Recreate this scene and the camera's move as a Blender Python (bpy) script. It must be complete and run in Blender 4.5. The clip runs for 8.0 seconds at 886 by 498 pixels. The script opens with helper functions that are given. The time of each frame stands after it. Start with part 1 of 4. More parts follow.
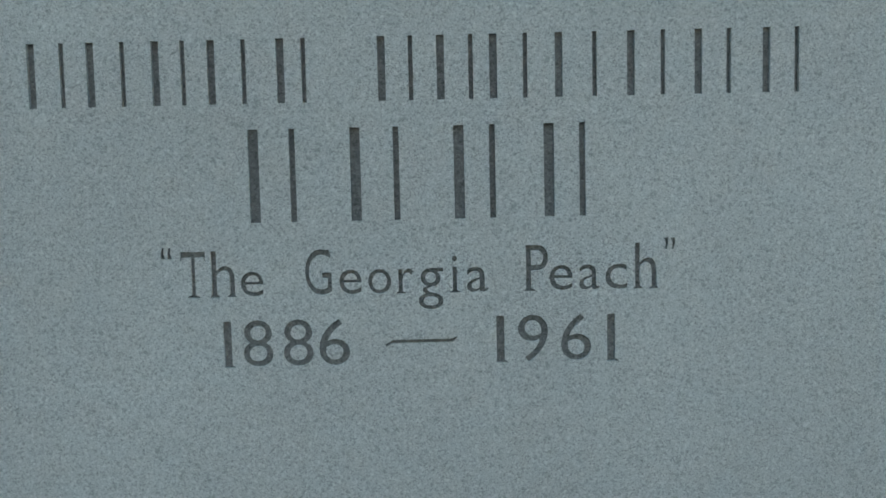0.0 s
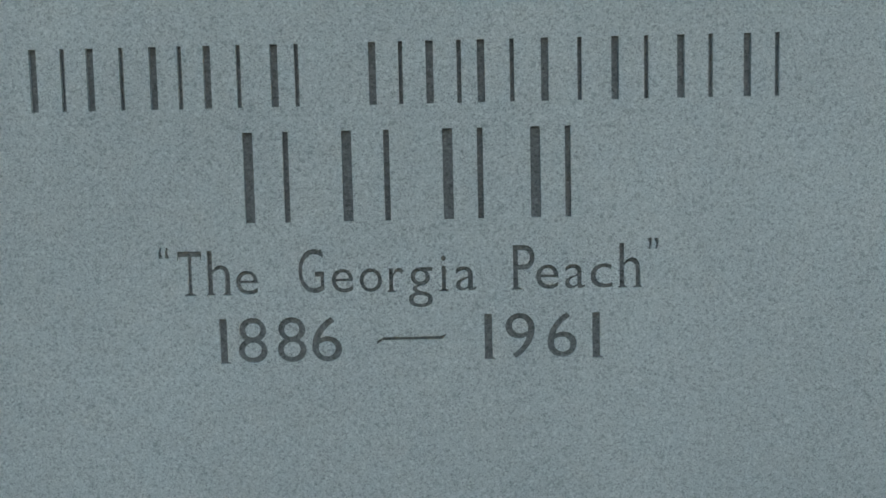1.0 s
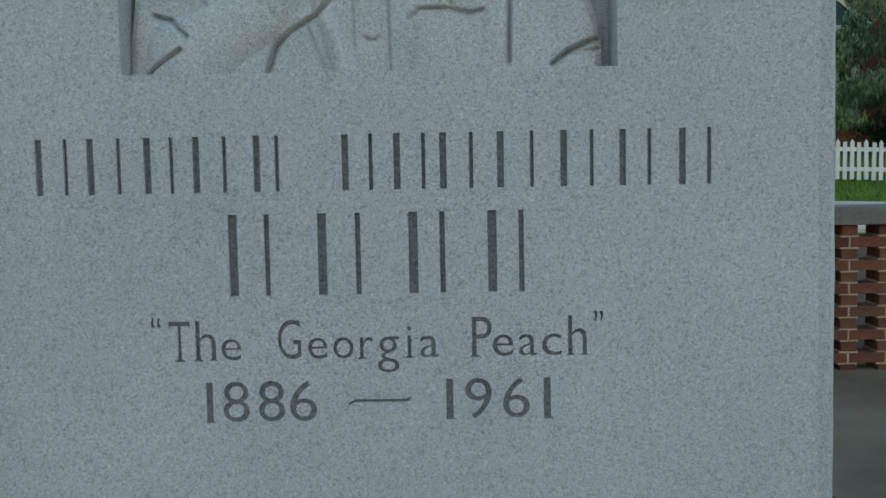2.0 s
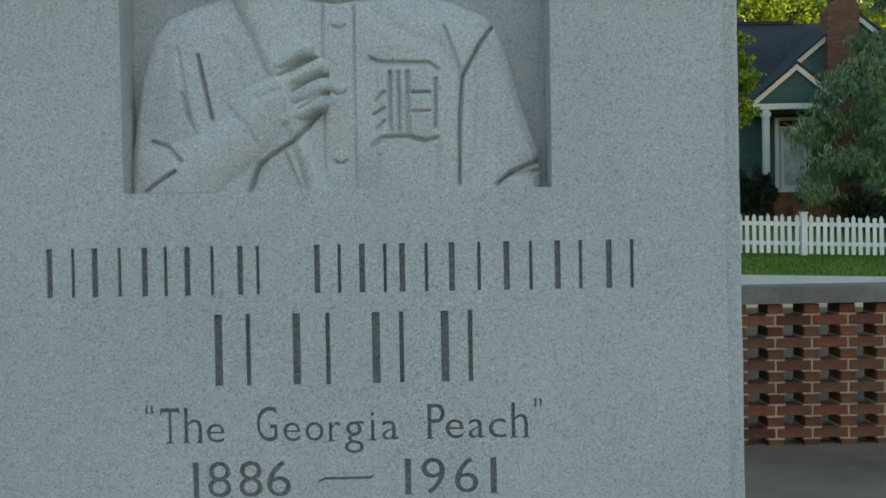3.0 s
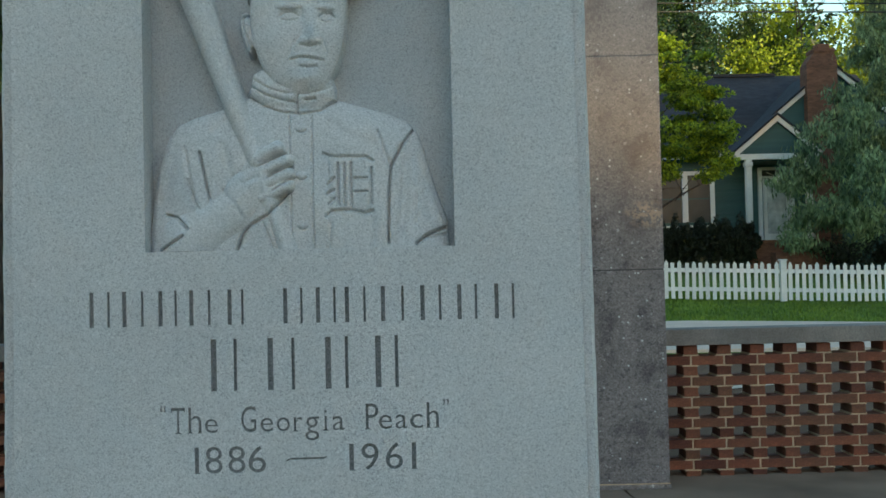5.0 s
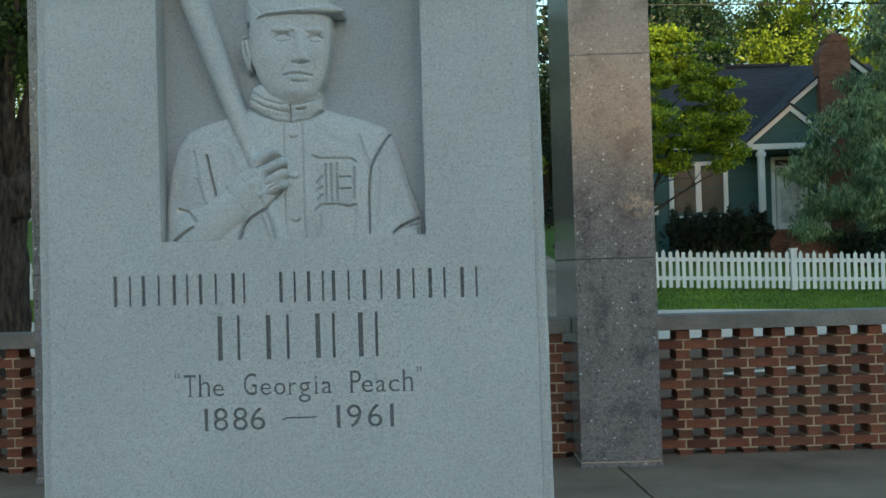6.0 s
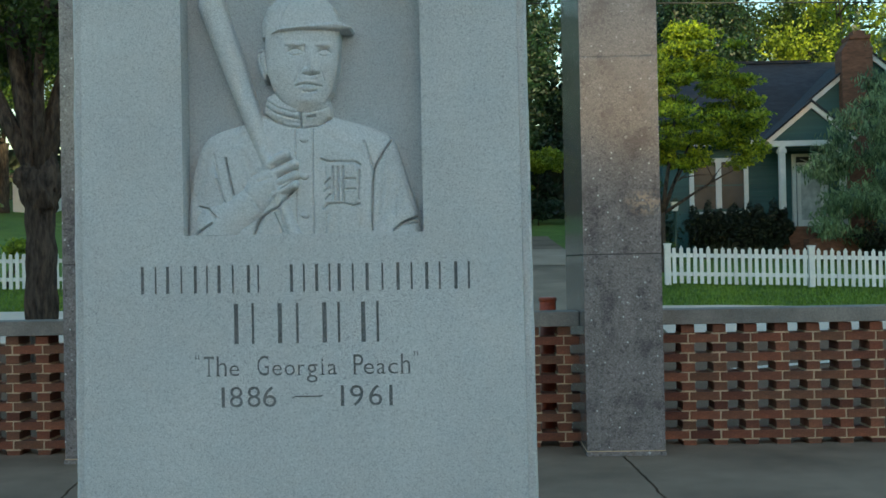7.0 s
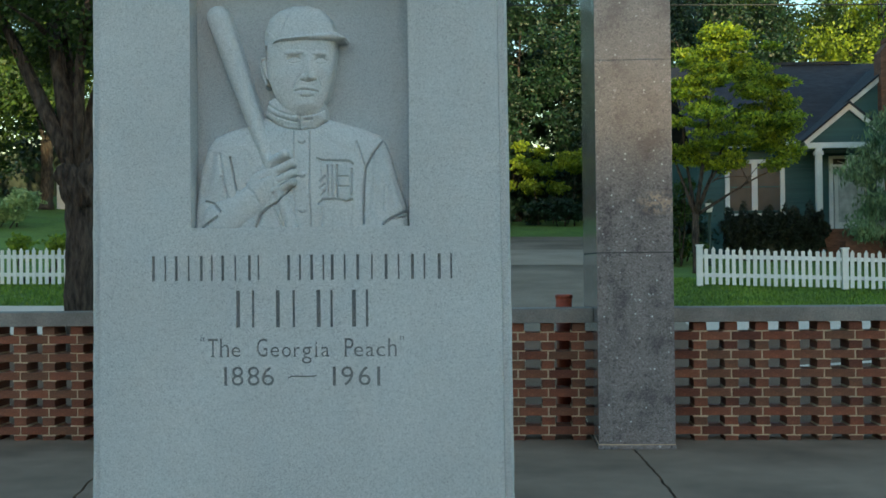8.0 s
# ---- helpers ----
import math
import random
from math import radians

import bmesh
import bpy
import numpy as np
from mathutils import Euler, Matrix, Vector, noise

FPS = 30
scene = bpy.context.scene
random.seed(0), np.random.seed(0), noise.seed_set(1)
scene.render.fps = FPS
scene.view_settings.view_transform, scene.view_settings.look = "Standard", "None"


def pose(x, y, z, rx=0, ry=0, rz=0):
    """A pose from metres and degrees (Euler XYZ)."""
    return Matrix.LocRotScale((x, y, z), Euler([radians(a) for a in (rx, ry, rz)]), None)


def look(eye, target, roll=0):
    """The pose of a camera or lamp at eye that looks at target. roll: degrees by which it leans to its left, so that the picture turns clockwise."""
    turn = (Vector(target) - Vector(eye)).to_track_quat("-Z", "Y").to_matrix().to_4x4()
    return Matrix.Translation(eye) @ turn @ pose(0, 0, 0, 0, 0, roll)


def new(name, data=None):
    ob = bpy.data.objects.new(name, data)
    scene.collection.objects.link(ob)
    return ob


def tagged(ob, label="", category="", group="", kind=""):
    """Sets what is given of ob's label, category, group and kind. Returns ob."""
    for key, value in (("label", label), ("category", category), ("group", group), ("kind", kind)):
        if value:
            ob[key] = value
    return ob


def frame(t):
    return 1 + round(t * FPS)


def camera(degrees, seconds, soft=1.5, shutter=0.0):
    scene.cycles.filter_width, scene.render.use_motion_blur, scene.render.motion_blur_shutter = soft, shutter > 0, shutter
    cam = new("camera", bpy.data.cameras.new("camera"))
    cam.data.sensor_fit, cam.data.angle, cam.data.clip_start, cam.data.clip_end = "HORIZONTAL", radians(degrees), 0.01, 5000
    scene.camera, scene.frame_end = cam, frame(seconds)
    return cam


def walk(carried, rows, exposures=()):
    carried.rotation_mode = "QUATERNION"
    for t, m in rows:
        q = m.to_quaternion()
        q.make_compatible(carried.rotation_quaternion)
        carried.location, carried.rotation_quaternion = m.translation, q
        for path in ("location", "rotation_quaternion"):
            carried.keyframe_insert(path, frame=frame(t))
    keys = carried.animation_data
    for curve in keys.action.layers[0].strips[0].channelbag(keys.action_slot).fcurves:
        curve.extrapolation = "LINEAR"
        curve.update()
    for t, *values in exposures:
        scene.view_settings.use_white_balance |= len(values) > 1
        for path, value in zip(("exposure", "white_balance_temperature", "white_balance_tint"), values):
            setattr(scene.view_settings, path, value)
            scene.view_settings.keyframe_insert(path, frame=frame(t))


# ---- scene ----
cam = camera(44.7, 8.0, soft=1.6)
PATH = [
    (0, (0.043, -1.188, 1.188), (0.032, 0.802, 0.99), -1.3),
    (0.5, (0.049, -1.196, 1.181), (0.03, 0.795, 0.988), -1.2),
    (1, (0.067, -1.221, 1.189), (0.037, 0.769, 0.994), -1.3),
    (1.5, (0.093, -1.272, 1.231), (0.062, 0.718, 1.03), -1.2),
    (3, (0.14, -1.546, 1.327), (0.159, 0.453, 1.285), -1.0),
    (3.5, (0.191, -1.678, 1.33), (0.197, 0.322, 1.343), -1.1),
    (4, (0.221, -1.833, 1.336), (0.242, 0.166, 1.379), -1.1),
    (4.5, (0.229, -1.972, 1.333), (0.265, 0.027, 1.385), -1.2),
    (6, (0.357, -2.490, 1.304), (0.352, -0.490, 1.338), -1.65),
    (6.5, (0.400, -2.612, 1.310), (0.375, -0.613, 1.338), -1.5),
    (7, (0.426, -2.738, 1.304), (0.379, -0.739, 1.327), -1.1),
    (7.5, (0.485, -2.860, 1.295), (0.405, -0.861, 1.318), -0.75),
    (8, (0.582, -2.963, 1.280), (0.462, -0.967, 1.304), -0.6),
]
walk(cam, [(t, look(eye, target, roll)) for t, eye, target, roll in PATH], [(0, 3.38, 8200, -3), (1.5, 3.38, 8200, -3), (3, 3.45, 8200, -3), (5, 3.45, 8100, -4), (6.5, 3.47, 7750, -7), (8, 3.50, 7550, -8)])

# ---- light ----
SUN_ELEV, SUN_ROT = radians(1.2), math.pi - 0.16
world = bpy.data.worlds.new("world")
scene.world = world
world.use_nodes = True
wt = world.node_tree
sky = wt.nodes.new("ShaderNodeTexSky")
sky.sky_type = "NISHITA"
sky.sun_disc = False
sky.sun_elevation, sky.sun_rotation = SUN_ELEV, SUN_ROT
sky.air_density, sky.dust_density, sky.ozone_density = 1.0, 0.5, 2.5
wt.nodes["Background"].inputs["Strength"].default_value = 0.15
wt.links.new(sky.outputs[0], wt.nodes["Background"].inputs["Color"])
sun_way = Vector((math.sin(SUN_ROT) * math.cos(SUN_ELEV), math.cos(SUN_ROT) * math.cos(SUN_ELEV), math.sin(SUN_ELEV)))
sun_data = bpy.data.lights.new("sun", "SUN")
sun_data.energy, sun_data.angle, sun_data.color = 0.75, radians(0.6), (1.0, 0.87, 0.60)
sun = new("sun", sun_data)
sun.matrix_world = look(sun_way * 80, (0, 0, 0))


# ---- materials ----
def nodes_of(name):
    m = bpy.data.materials.new(name)
    m.use_nodes = True
    nt = m.node_tree
    return m, nt, nt.nodes["Principled BSDF"], nt.nodes.new("ShaderNodeTexCoord")


def noise_node(nt, coord, scale, detail=4.0, rough=0.6):
    n = nt.nodes.new("ShaderNodeTexNoise")
    n.inputs["Scale"].default_value, n.inputs["Detail"].default_value, n.inputs["Roughness"].default_value = scale, detail, rough
    nt.links.new(coord, n.inputs["Vector"])
    return n


def ramp(nt, fac, stops):
    r = nt.nodes.new("ShaderNodeValToRGB")
    while len(r.color_ramp.elements) < len(stops):
        r.color_ramp.elements.new(0.5)
    for e, (p, c) in zip(r.color_ramp.elements, stops):
        e.position, e.color = p, (*c, 1)
    nt.links.new(fac, r.inputs[0])
    return r


def mix(nt, kind, fac, a, b):
    m = nt.nodes.new("ShaderNodeMix")
    m.data_type, m.blend_type = "RGBA", kind
    for sock, v in ((m.inputs[0], fac), (m.inputs[6], a), (m.inputs[7], b)):
        if isinstance(v, bpy.types.NodeSocket):
            nt.links.new(v, sock)
        elif isinstance(v, (int, float)):
            sock.default_value = v
        else:
            sock.default_value = (*v, 1)
    return m.outputs[2]


def bumped(nt, bsdf, height, strength, distance):
    b = nt.nodes.new("ShaderNodeBump")
    b.inputs["Strength"].default_value, b.inputs["Distance"].default_value = strength, distance
    nt.links.new(height, b.inputs["Height"])
    nt.links.new(b.outputs[0], bsdf.inputs["Normal"])


def surface(name, light, dark, fine=60.0, big=3.0, rough=0.8, bump=0.3, depth=0.004, vary=0.0, island=0.0, metal=0.0, stain=0.35, squash=(1, 1, 1), gloss=0.5, tones=()):
    """Colour between two tones by a fine grain, clouded by a broad one, with relief."""
    m, nt, bsdf, tc = nodes_of(name)
    mp = nt.nodes.new("ShaderNodeMapping")
    mp.inputs["Scale"].default_value = squash
    nt.links.new(tc.outputs["Object"], mp.inputs[0])
    f = noise_node(nt, mp.outputs[0], fine)
    g = noise_node(nt, mp.outputs[0], big, 3)
    col = ramp(nt, f.outputs[0], [(0.3, dark), (0.7, light)]).outputs[0]
    cloud = ramp(nt, g.outputs[0], [(0.3, (1 - stain,) * 3), (0.65, (1.0, 1.0, 1.0))]).outputs[0]
    col = mix(nt, "MULTIPLY", 1.0, col, cloud)
    if vary or island:
        src = nt.nodes.new("ShaderNodeObjectInfo").outputs["Random"] if vary else nt.nodes.new("ShaderNodeNewGeometry").outputs["Random Per Island"]
        v = vary or island
        tone = ramp(nt, src, tones or [(0.0, (1 - v,) * 3), (1.0, (1 + v * 0.6,) * 3)]).outputs[0]
        col = mix(nt, "MULTIPLY", 1.0, col, tone)
    nt.links.new(col, bsdf.inputs["Base Color"])
    bsdf.inputs["Roughness"].default_value, bsdf.inputs["Metallic"].default_value = rough, metal
    bsdf.inputs["Specular IOR Level"].default_value = gloss
    if bump:
        bumped(nt, bsdf, f.outputs[0], bump, depth)
    return m


def granite(name, tones, cell, rough, cloud, bump=0.15, coat=0.0, chips=0.0, flecks=0.0, fleck_dark=(0.16, 0.165, 0.165), pale=0.8):
    """Speckled stone: grains of several tones, and a second, finer salt of them."""
    m, nt, bsdf, tc = nodes_of(name)
    cols = []
    for s in (cell, cell * 0.45):
        v = nt.nodes.new("ShaderNodeTexVoronoi")
        v.inputs["Scale"].default_value = 1 / s
        nt.links.new(tc.outputs["Object"], v.inputs["Vector"])
        sep = nt.nodes.new("ShaderNodeSeparateColor")
        nt.links.new(v.outputs["Color"], sep.inputs[0])
        cols.append((ramp(nt, sep.outputs[0], tones).outputs[0], sep.outputs[1]))
    col = mix(nt, "MIX", 0.45, cols[0][0], cols[1][0])
    g = noise_node(nt, tc.outputs["Object"], 2.3, 5)
    col = mix(nt, "MULTIPLY", 1.0, col, ramp(nt, g.outputs[0], [(0.3, (1 - cloud,) * 3), (0.7, (1, 1, 1))]).outputs[0])
    if flecks:
        for size, part_of, tone in ((cell * 2.06, flecks, fleck_dark), (cell * 1.74, flecks * pale, (0.80, 0.79, 0.77))):
            v = nt.nodes.new("ShaderNodeTexVoronoi")
            v.inputs["Scale"].default_value = 1 / size
            warp = noise_node(nt, tc.outputs["Object"], 0.65 / cell, 2)
            shifted = nt.nodes.new("ShaderNodeVectorMath")
            shifted.operation = "MULTIPLY_ADD"
            shifted.inputs[1].default_value = (cell * 2.6,) * 3
            nt.links.new(warp.outputs["Color"], shifted.inputs[0])
            nt.links.new(tc.outputs["Object"], shifted.inputs[2])
            nt.links.new(shifted.outputs[0], v.inputs["Vector"])
            sep = nt.nodes.new("ShaderNodeSeparateColor")
            nt.links.new(v.outputs["Color"], sep.inputs[0])
            few = ramp(nt, sep.outputs[2], [(1 - part_of, (0, 0, 0)), (1 - part_of + 0.01, (0.33, 0.33, 0.33))]).outputs[0]
            col = mix(nt, "MIX", few, col, tone)
    if chips:
        v = nt.nodes.new("ShaderNodeTexVoronoi")
        v.inputs["Scale"].default_value = 1 / (cell * 2.2)
        nt.links.new(tc.outputs["Object"], v.inputs["Vector"])
        sep = nt.nodes.new("ShaderNodeSeparateColor")
        nt.links.new(v.outputs["Color"], sep.inputs[0])
        near = ramp(nt, v.outputs["Distance"], [(0.30, (1, 1, 1)), (0.38, (0, 0, 0))]).outputs[0]
        few = ramp(nt, sep.outputs[2], [(1 - chips, (0, 0, 0)), (1 - chips + 0.01, (1, 1, 1))]).outputs[0]
        col = mix(nt, "MIX", mix(nt, "MULTIPLY", 1.0, near, few), col, (0.62, 0.61, 0.58))
        # ochre patch: reflected evening sun painted into the stone, broken up by noise
        mp = nt.nodes.new("ShaderNodeMapping")
        mp.vector_type = "TEXTURE"
        mp.inputs["Location"].default_value, mp.inputs["Scale"].default_value = (0.42, 0.0, 1.665), (0.16, 0.3, 0.095)
        nt.links.new(tc.outputs["Object"], mp.inputs[0])
        far = nt.nodes.new("ShaderNodeVectorMath")
        far.operation = "LENGTH"
        nt.links.new(mp.outputs[0], far.inputs[0])
        glint_grain = noise_node(nt, tc.outputs["Object"], 26, 5, 0.7)
        glint = mix(nt, "MULTIPLY", 1.0, ramp(nt, far.outputs["Value"], [(0.45, (1, 1, 1)), (1.0, (0, 0, 0))]).outputs[0], ramp(nt, glint_grain.outputs[0], [(0.46, (0, 0, 0)), (0.54, (0.9, 0.9, 0.9))]).outputs[0])
        col = mix(nt, "MIX", glint, col, (0.50, 0.35, 0.26))
        stains = noise_node(nt, tc.outputs["Object"], 4.5, 6)
        col = mix(nt, "MULTIPLY", 1.0, col, ramp(nt, stains.outputs[0], [(0.34, (0.62, 0.62, 0.64)), (0.5, (1, 1, 1))]).outputs[0])
    nt.links.new(col, bsdf.inputs["Base Color"])
    bsdf.inputs["Roughness"].default_value = rough
    bsdf.inputs["Coat Weight"].default_value, bsdf.inputs["Coat Roughness"].default_value = coat, 0.06
    if bump:
        bumped(nt, bsdf, cols[1][1], bump, 0.0006)
    return m


def leafy(name, light, dark, through_light=0.35):
    m, nt, bsdf, tc = nodes_of(name)
    geo = nt.nodes.new("ShaderNodeNewGeometry")
    g = noise_node(nt, tc.outputs["Object"], 0.9, 3)
    col = ramp(nt, geo.outputs["Random Per Island"], [(0.0, dark), (1.0, light)]).outputs[0]
    col = mix(nt, "MULTIPLY", 1.0, col, ramp(nt, g.outputs[0], [(0.35, (0.6, 0.65, 0.6)), (0.65, (1.1, 1.05, 0.9))]).outputs[0])
    nt.links.new(col, bsdf.inputs["Base Color"])
    bsdf.inputs["Roughness"].default_value = 0.55
    tr = nt.nodes.new("ShaderNodeBsdfTranslucent")
    nt.links.new(col, tr.inputs["Color"])
    ms = nt.nodes.new("ShaderNodeMixShader")
    ms.inputs[0].default_value = through_light
    nt.links.new(bsdf.outputs[0], ms.inputs[1])
    nt.links.new(tr.outputs[0], ms.inputs[2])
    nt.links.new(ms.outputs[0], nt.nodes["Material Output"].inputs["Surface"])
    return m


def glassy(name, tint, rough=0.05):
    m, nt, bsdf, tc = nodes_of(name)
    n = noise_node(nt, tc.outputs["Object"], 1.5, 2)
    nt.links.new(ramp(nt, n.outputs[0], [(0.3, [c * 0.6 for c in tint]), (0.7, tint)]).outputs[0], bsdf.inputs["Base Color"])
    bsdf.inputs["Roughness"].default_value = rough
    return m


M_SLAB = granite("grey_granite", [(0.0, (0.22, 0.22, 0.22)), (0.13, (0.38, 0.38, 0.38)), (0.30, (0.53, 0.525, 0.52)), (0.8, (0.645, 0.63, 0.625)), (1.0, (0.80, 0.785, 0.775))], 0.00155, 0.75, 0.15, 0.4, flecks=0.085)
M_RELIEF = granite("carved_granite", [(0.0, (0.20, 0.198, 0.196)), (0.12, (0.40, 0.396, 0.394)), (0.4, (0.57, 0.562, 0.557)), (0.85, (0.705, 0.69, 0.684)), (1.0, (0.89, 0.87, 0.86))], 0.0018, 0.85, 0.12, 0.4)
M_FIELD = granite("panel_floor_granite", [(0.0, (0.19, 0.192, 0.193)), (0.15, (0.38, 0.384, 0.387)), (0.5, (0.49, 0.495, 0.499)), (1.0, (0.60, 0.606, 0.611))], 0.0019, 0.9, 0.16, 0.5)
M_CARVED = granite("dark_granite", [(0.0, (0.10, 0.10, 0.10)), (0.2, (0.17, 0.17, 0.17)), (0.7, (0.235, 0.235, 0.235)), (1.0, (0.32, 0.32, 0.32))], 0.0030, 0.9, 0.25)
M_PILLAR = granite("polished_brown_granite", [(0.0, (0.128, 0.107, 0.103)), (0.25, (0.197, 0.166, 0.159)), (0.45, (0.247, 0.208, 0.20)), (0.8, (0.298, 0.253, 0.243)), (1.0, (0.42, 0.365, 0.352))], 0.0085, 0.15, 0.25, 0.05, 0.0, chips=0.035, flecks=0.06, fleck_dark=(0.02, 0.019, 0.02), pale=0.15)
M_PILLAR.node_tree.nodes["Principled BSDF"].inputs["Specular IOR Level"].default_value = 0.37
M_JOINT = surface("joint", (0.10, 0.09, 0.08), (0.05, 0.045, 0.04), 200, 10, 0.9, 0.2)
BRICK_TONES = [(0.0, (0.60, 0.50, 0.50)), (0.3, (1.0, 0.95, 0.92)), (0.55, (0.80, 0.98, 0.95)), (0.75, (1.05, 0.86, 0.80)), (1.0, (1.22, 1.22, 1.15))]
M_BRICK = surface("red_brick", (0.285, 0.100, 0.057), (0.168, 0.058, 0.034), 90, 9, 0.9, 0.5, 0.003, vary=0.4, tones=BRICK_TONES)
M_BRICKS = surface("red_brick_rest", (0.285, 0.100, 0.057), (0.168, 0.058, 0.034), 90, 9, 0.9, 0.5, 0.003, island=0.4, tones=BRICK_TONES)
M_MORTAR = surface("mortar", (0.66, 0.455, 0.30), (0.50, 0.34, 0.22), 160, 12, 0.95, 0.4, 0.002)
M_CAP = surface("cast_stone", (0.31, 0.262, 0.23), (0.19, 0.16, 0.14), 110, 4, 0.85, 0.4, 0.003)
M_PAVE = surface("concrete_paving", (0.38, 0.258, 0.184), (0.25, 0.167, 0.118), 140, 1.3, 0.85, 0.3, 0.002, stain=0.4, gloss=0.08)
M_WALK = surface("pale_concrete", (0.78, 0.60, 0.47), (0.62, 0.47, 0.37), 40, 1.0, 0.85, 0.2, 0.003, stain=0.15)
M_ROAD = surface("asphalt", (0.27, 0.165, 0.115), (0.17, 0.104, 0.072), 90, 0.6, 0.95, 0.5, 0.006, stain=0.3, gloss=0.0)
M_STREET = surface("worn_asphalt", (0.40, 0.295, 0.215), (0.245, 0.18, 0.132), 60, 0.35, 0.95, 0.4, 0.006, stain=0.5, gloss=0.1)
M_APRON = surface("worn_concrete", (0.54, 0.41, 0.31), (0.39, 0.295, 0.22), 50, 0.5, 0.95, 0.3, 0.004, stain=0.35, gloss=0.1)
M_LINE = surface("road_paint", (0.86, 0.66, 0.50), (0.65, 0.5, 0.38), 40, 3, 0.7, 0.2)
M_GRASS = surface("lawn", (0.18, 0.27, 0.04), (0.09, 0.16, 0.025), 12, 0.7, 0.95, 0.8, 0.03, stain=0.35)
M_BLADE = leafy("grass_blades", (0.24, 0.36, 0.055), (0.11, 0.19, 0.03), 0.3)
M_WHITE = surface("white_paint", (0.82, 0.82, 0.79), (0.70, 0.70, 0.68), 30, 2, 0.6, 0.15, 0.002, vary=0.10, stain=0.15)
M_SIDING = surface("teal_siding", (0.045, 0.125, 0.125), (0.03, 0.09, 0.092), 9, 1.0, 0.65, 0.5, 0.02, squash=(0.05, 0.05, 1.0))
M_ROOF = surface("dark_shingles", (0.042, 0.043, 0.054), (0.020, 0.021, 0.028), 7, 0.8, 0.9, 0.6, 0.02, squash=(0.5, 1, 1))
M_GLASS = glassy("window_glass", (0.075, 0.078, 0.075), 0.3)
M_GLASS.node_tree.nodes["Principled BSDF"].inputs["Specular IOR Level"].default_value = 0.22
# pale base stands for sky reflected in the door's glass
M_DOOR = surface("door_glass", (0.80, 0.82, 0.80), (0.45, 0.47, 0.46), 5, 2, 0.2, 0.0)
M_HBRICK = surface("house_brick", (0.25, 0.115, 0.075), (0.13, 0.058, 0.04), 6, 1.2, 0.9, 0.5, 0.02, squash=(1, 1, 3))
M_BARK = surface("bark", (0.14, 0.108, 0.09), (0.026, 0.021, 0.018), 19, 2, 0.95, 1.0, 0.09, squash=(1, 1, 0.25), gloss=0.15)
M_MAPLE = leafy("young_maple_leaves", (0.50, 0.61, 0.055), (0.055, 0.125, 0.02), 0.45)
M_LEAF = leafy("tree_leaves", (0.085, 0.15, 0.028), (0.026, 0.055, 0.014), 0.4)
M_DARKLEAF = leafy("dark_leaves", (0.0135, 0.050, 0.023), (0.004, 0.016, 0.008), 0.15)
M_PALELEAF = leafy("pale_shrub_leaves", (0.50, 0.62, 0.32), (0.20, 0.30, 0.13), 0.35)
# spring green brightened, with the evening sun on the leaves in the colour
M_LITLEAF = leafy("sunlit_spring_leaves", (0.38, 0.48, 0.055), (0.12, 0.18, 0.022), 0.5)
M_CONIFER = leafy("blue_needles", (0.31, 0.46, 0.27), (0.07, 0.12, 0.07), 0.25)
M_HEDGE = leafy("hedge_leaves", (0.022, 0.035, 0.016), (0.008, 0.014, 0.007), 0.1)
M_CABLE = surface("black_cable", (0.02, 0.02, 0.02), (0.012, 0.012, 0.012), 50, 5, 0.6, 0.0)
M_RED = surface("red_paint", (0.44, 0.082, 0.036), (0.28, 0.05, 0.024), 30, 4, 0.5, 0.2, 0.002)
M_LAMP = surface("lamp_green", (0.03, 0.07, 0.05), (0.02, 0.04, 0.03), 30, 4, 0.5, 0.0)


# ---- mesh helpers ----
def part(name, bm, material, parent=None, label=""):
    me = bpy.data.meshes.new(name)
    bm.to_mesh(me)
    bm.free()
    me.materials.append(material)
    ob = new(name, me)
    ob.parent = parent
    return tagged(ob, label)


def raw(name, verts, faces, material, parent=None, label="", smooth=False):
    me = bpy.data.meshes.new(name)
    me.from_pydata(verts, [], faces)
    me.materials.append(material)
    if smooth:
        me.shade_smooth()
    ob = new(name, me)
    ob.parent = parent
    return tagged(ob, label)


def thing(name, x, y, z, label, category, group="", kind=""):
    ob = new(name)
    ob.location = (x, y, z)
    return tagged(ob, label, category, group, kind)


def box(bm, x0, x1, y0, y1, z0, z1, bevel=0.0):
    vs = [bm.verts.new((x, y, z)) for z in (z0, z1) for y in (y0, y1) for x in (x0, x1)]
    fs = [bm.faces.new([vs[i] for i in q]) for q in ((0, 2, 3, 1), (4, 5, 7, 6), (0, 1, 5, 4), (2, 6, 7, 3), (0, 4, 6, 2), (1, 3, 7, 5))]
    if bevel:
        es = {e for f in fs for e in f.edges}
        bmesh.ops.bevel(bm, geom=list(es), offset=bevel, segments=2, affect="EDGES", profile=0.7)
    return bm


def boxed(*a, **k):
    return box(bmesh.new(), *a, **k)


def prism(bm, outline, y0, y1):
    """A closed x, z outline drawn from y0 to y1."""
    a = [bm.verts.new((x, y0, z)) for x, z in outline]
    b = [bm.verts.new((x, y1, z)) for x, z in outline]
    bm.faces.new(a)
    bm.faces.new(list(reversed(b)))
    for i in range(len(a)):
        j = (i + 1) % len(a)
        bm.faces.new((a[j], a[i], b[i], b[j]))
    bmesh.ops.recalc_face_normals(bm, faces=bm.faces[:])
    return bm


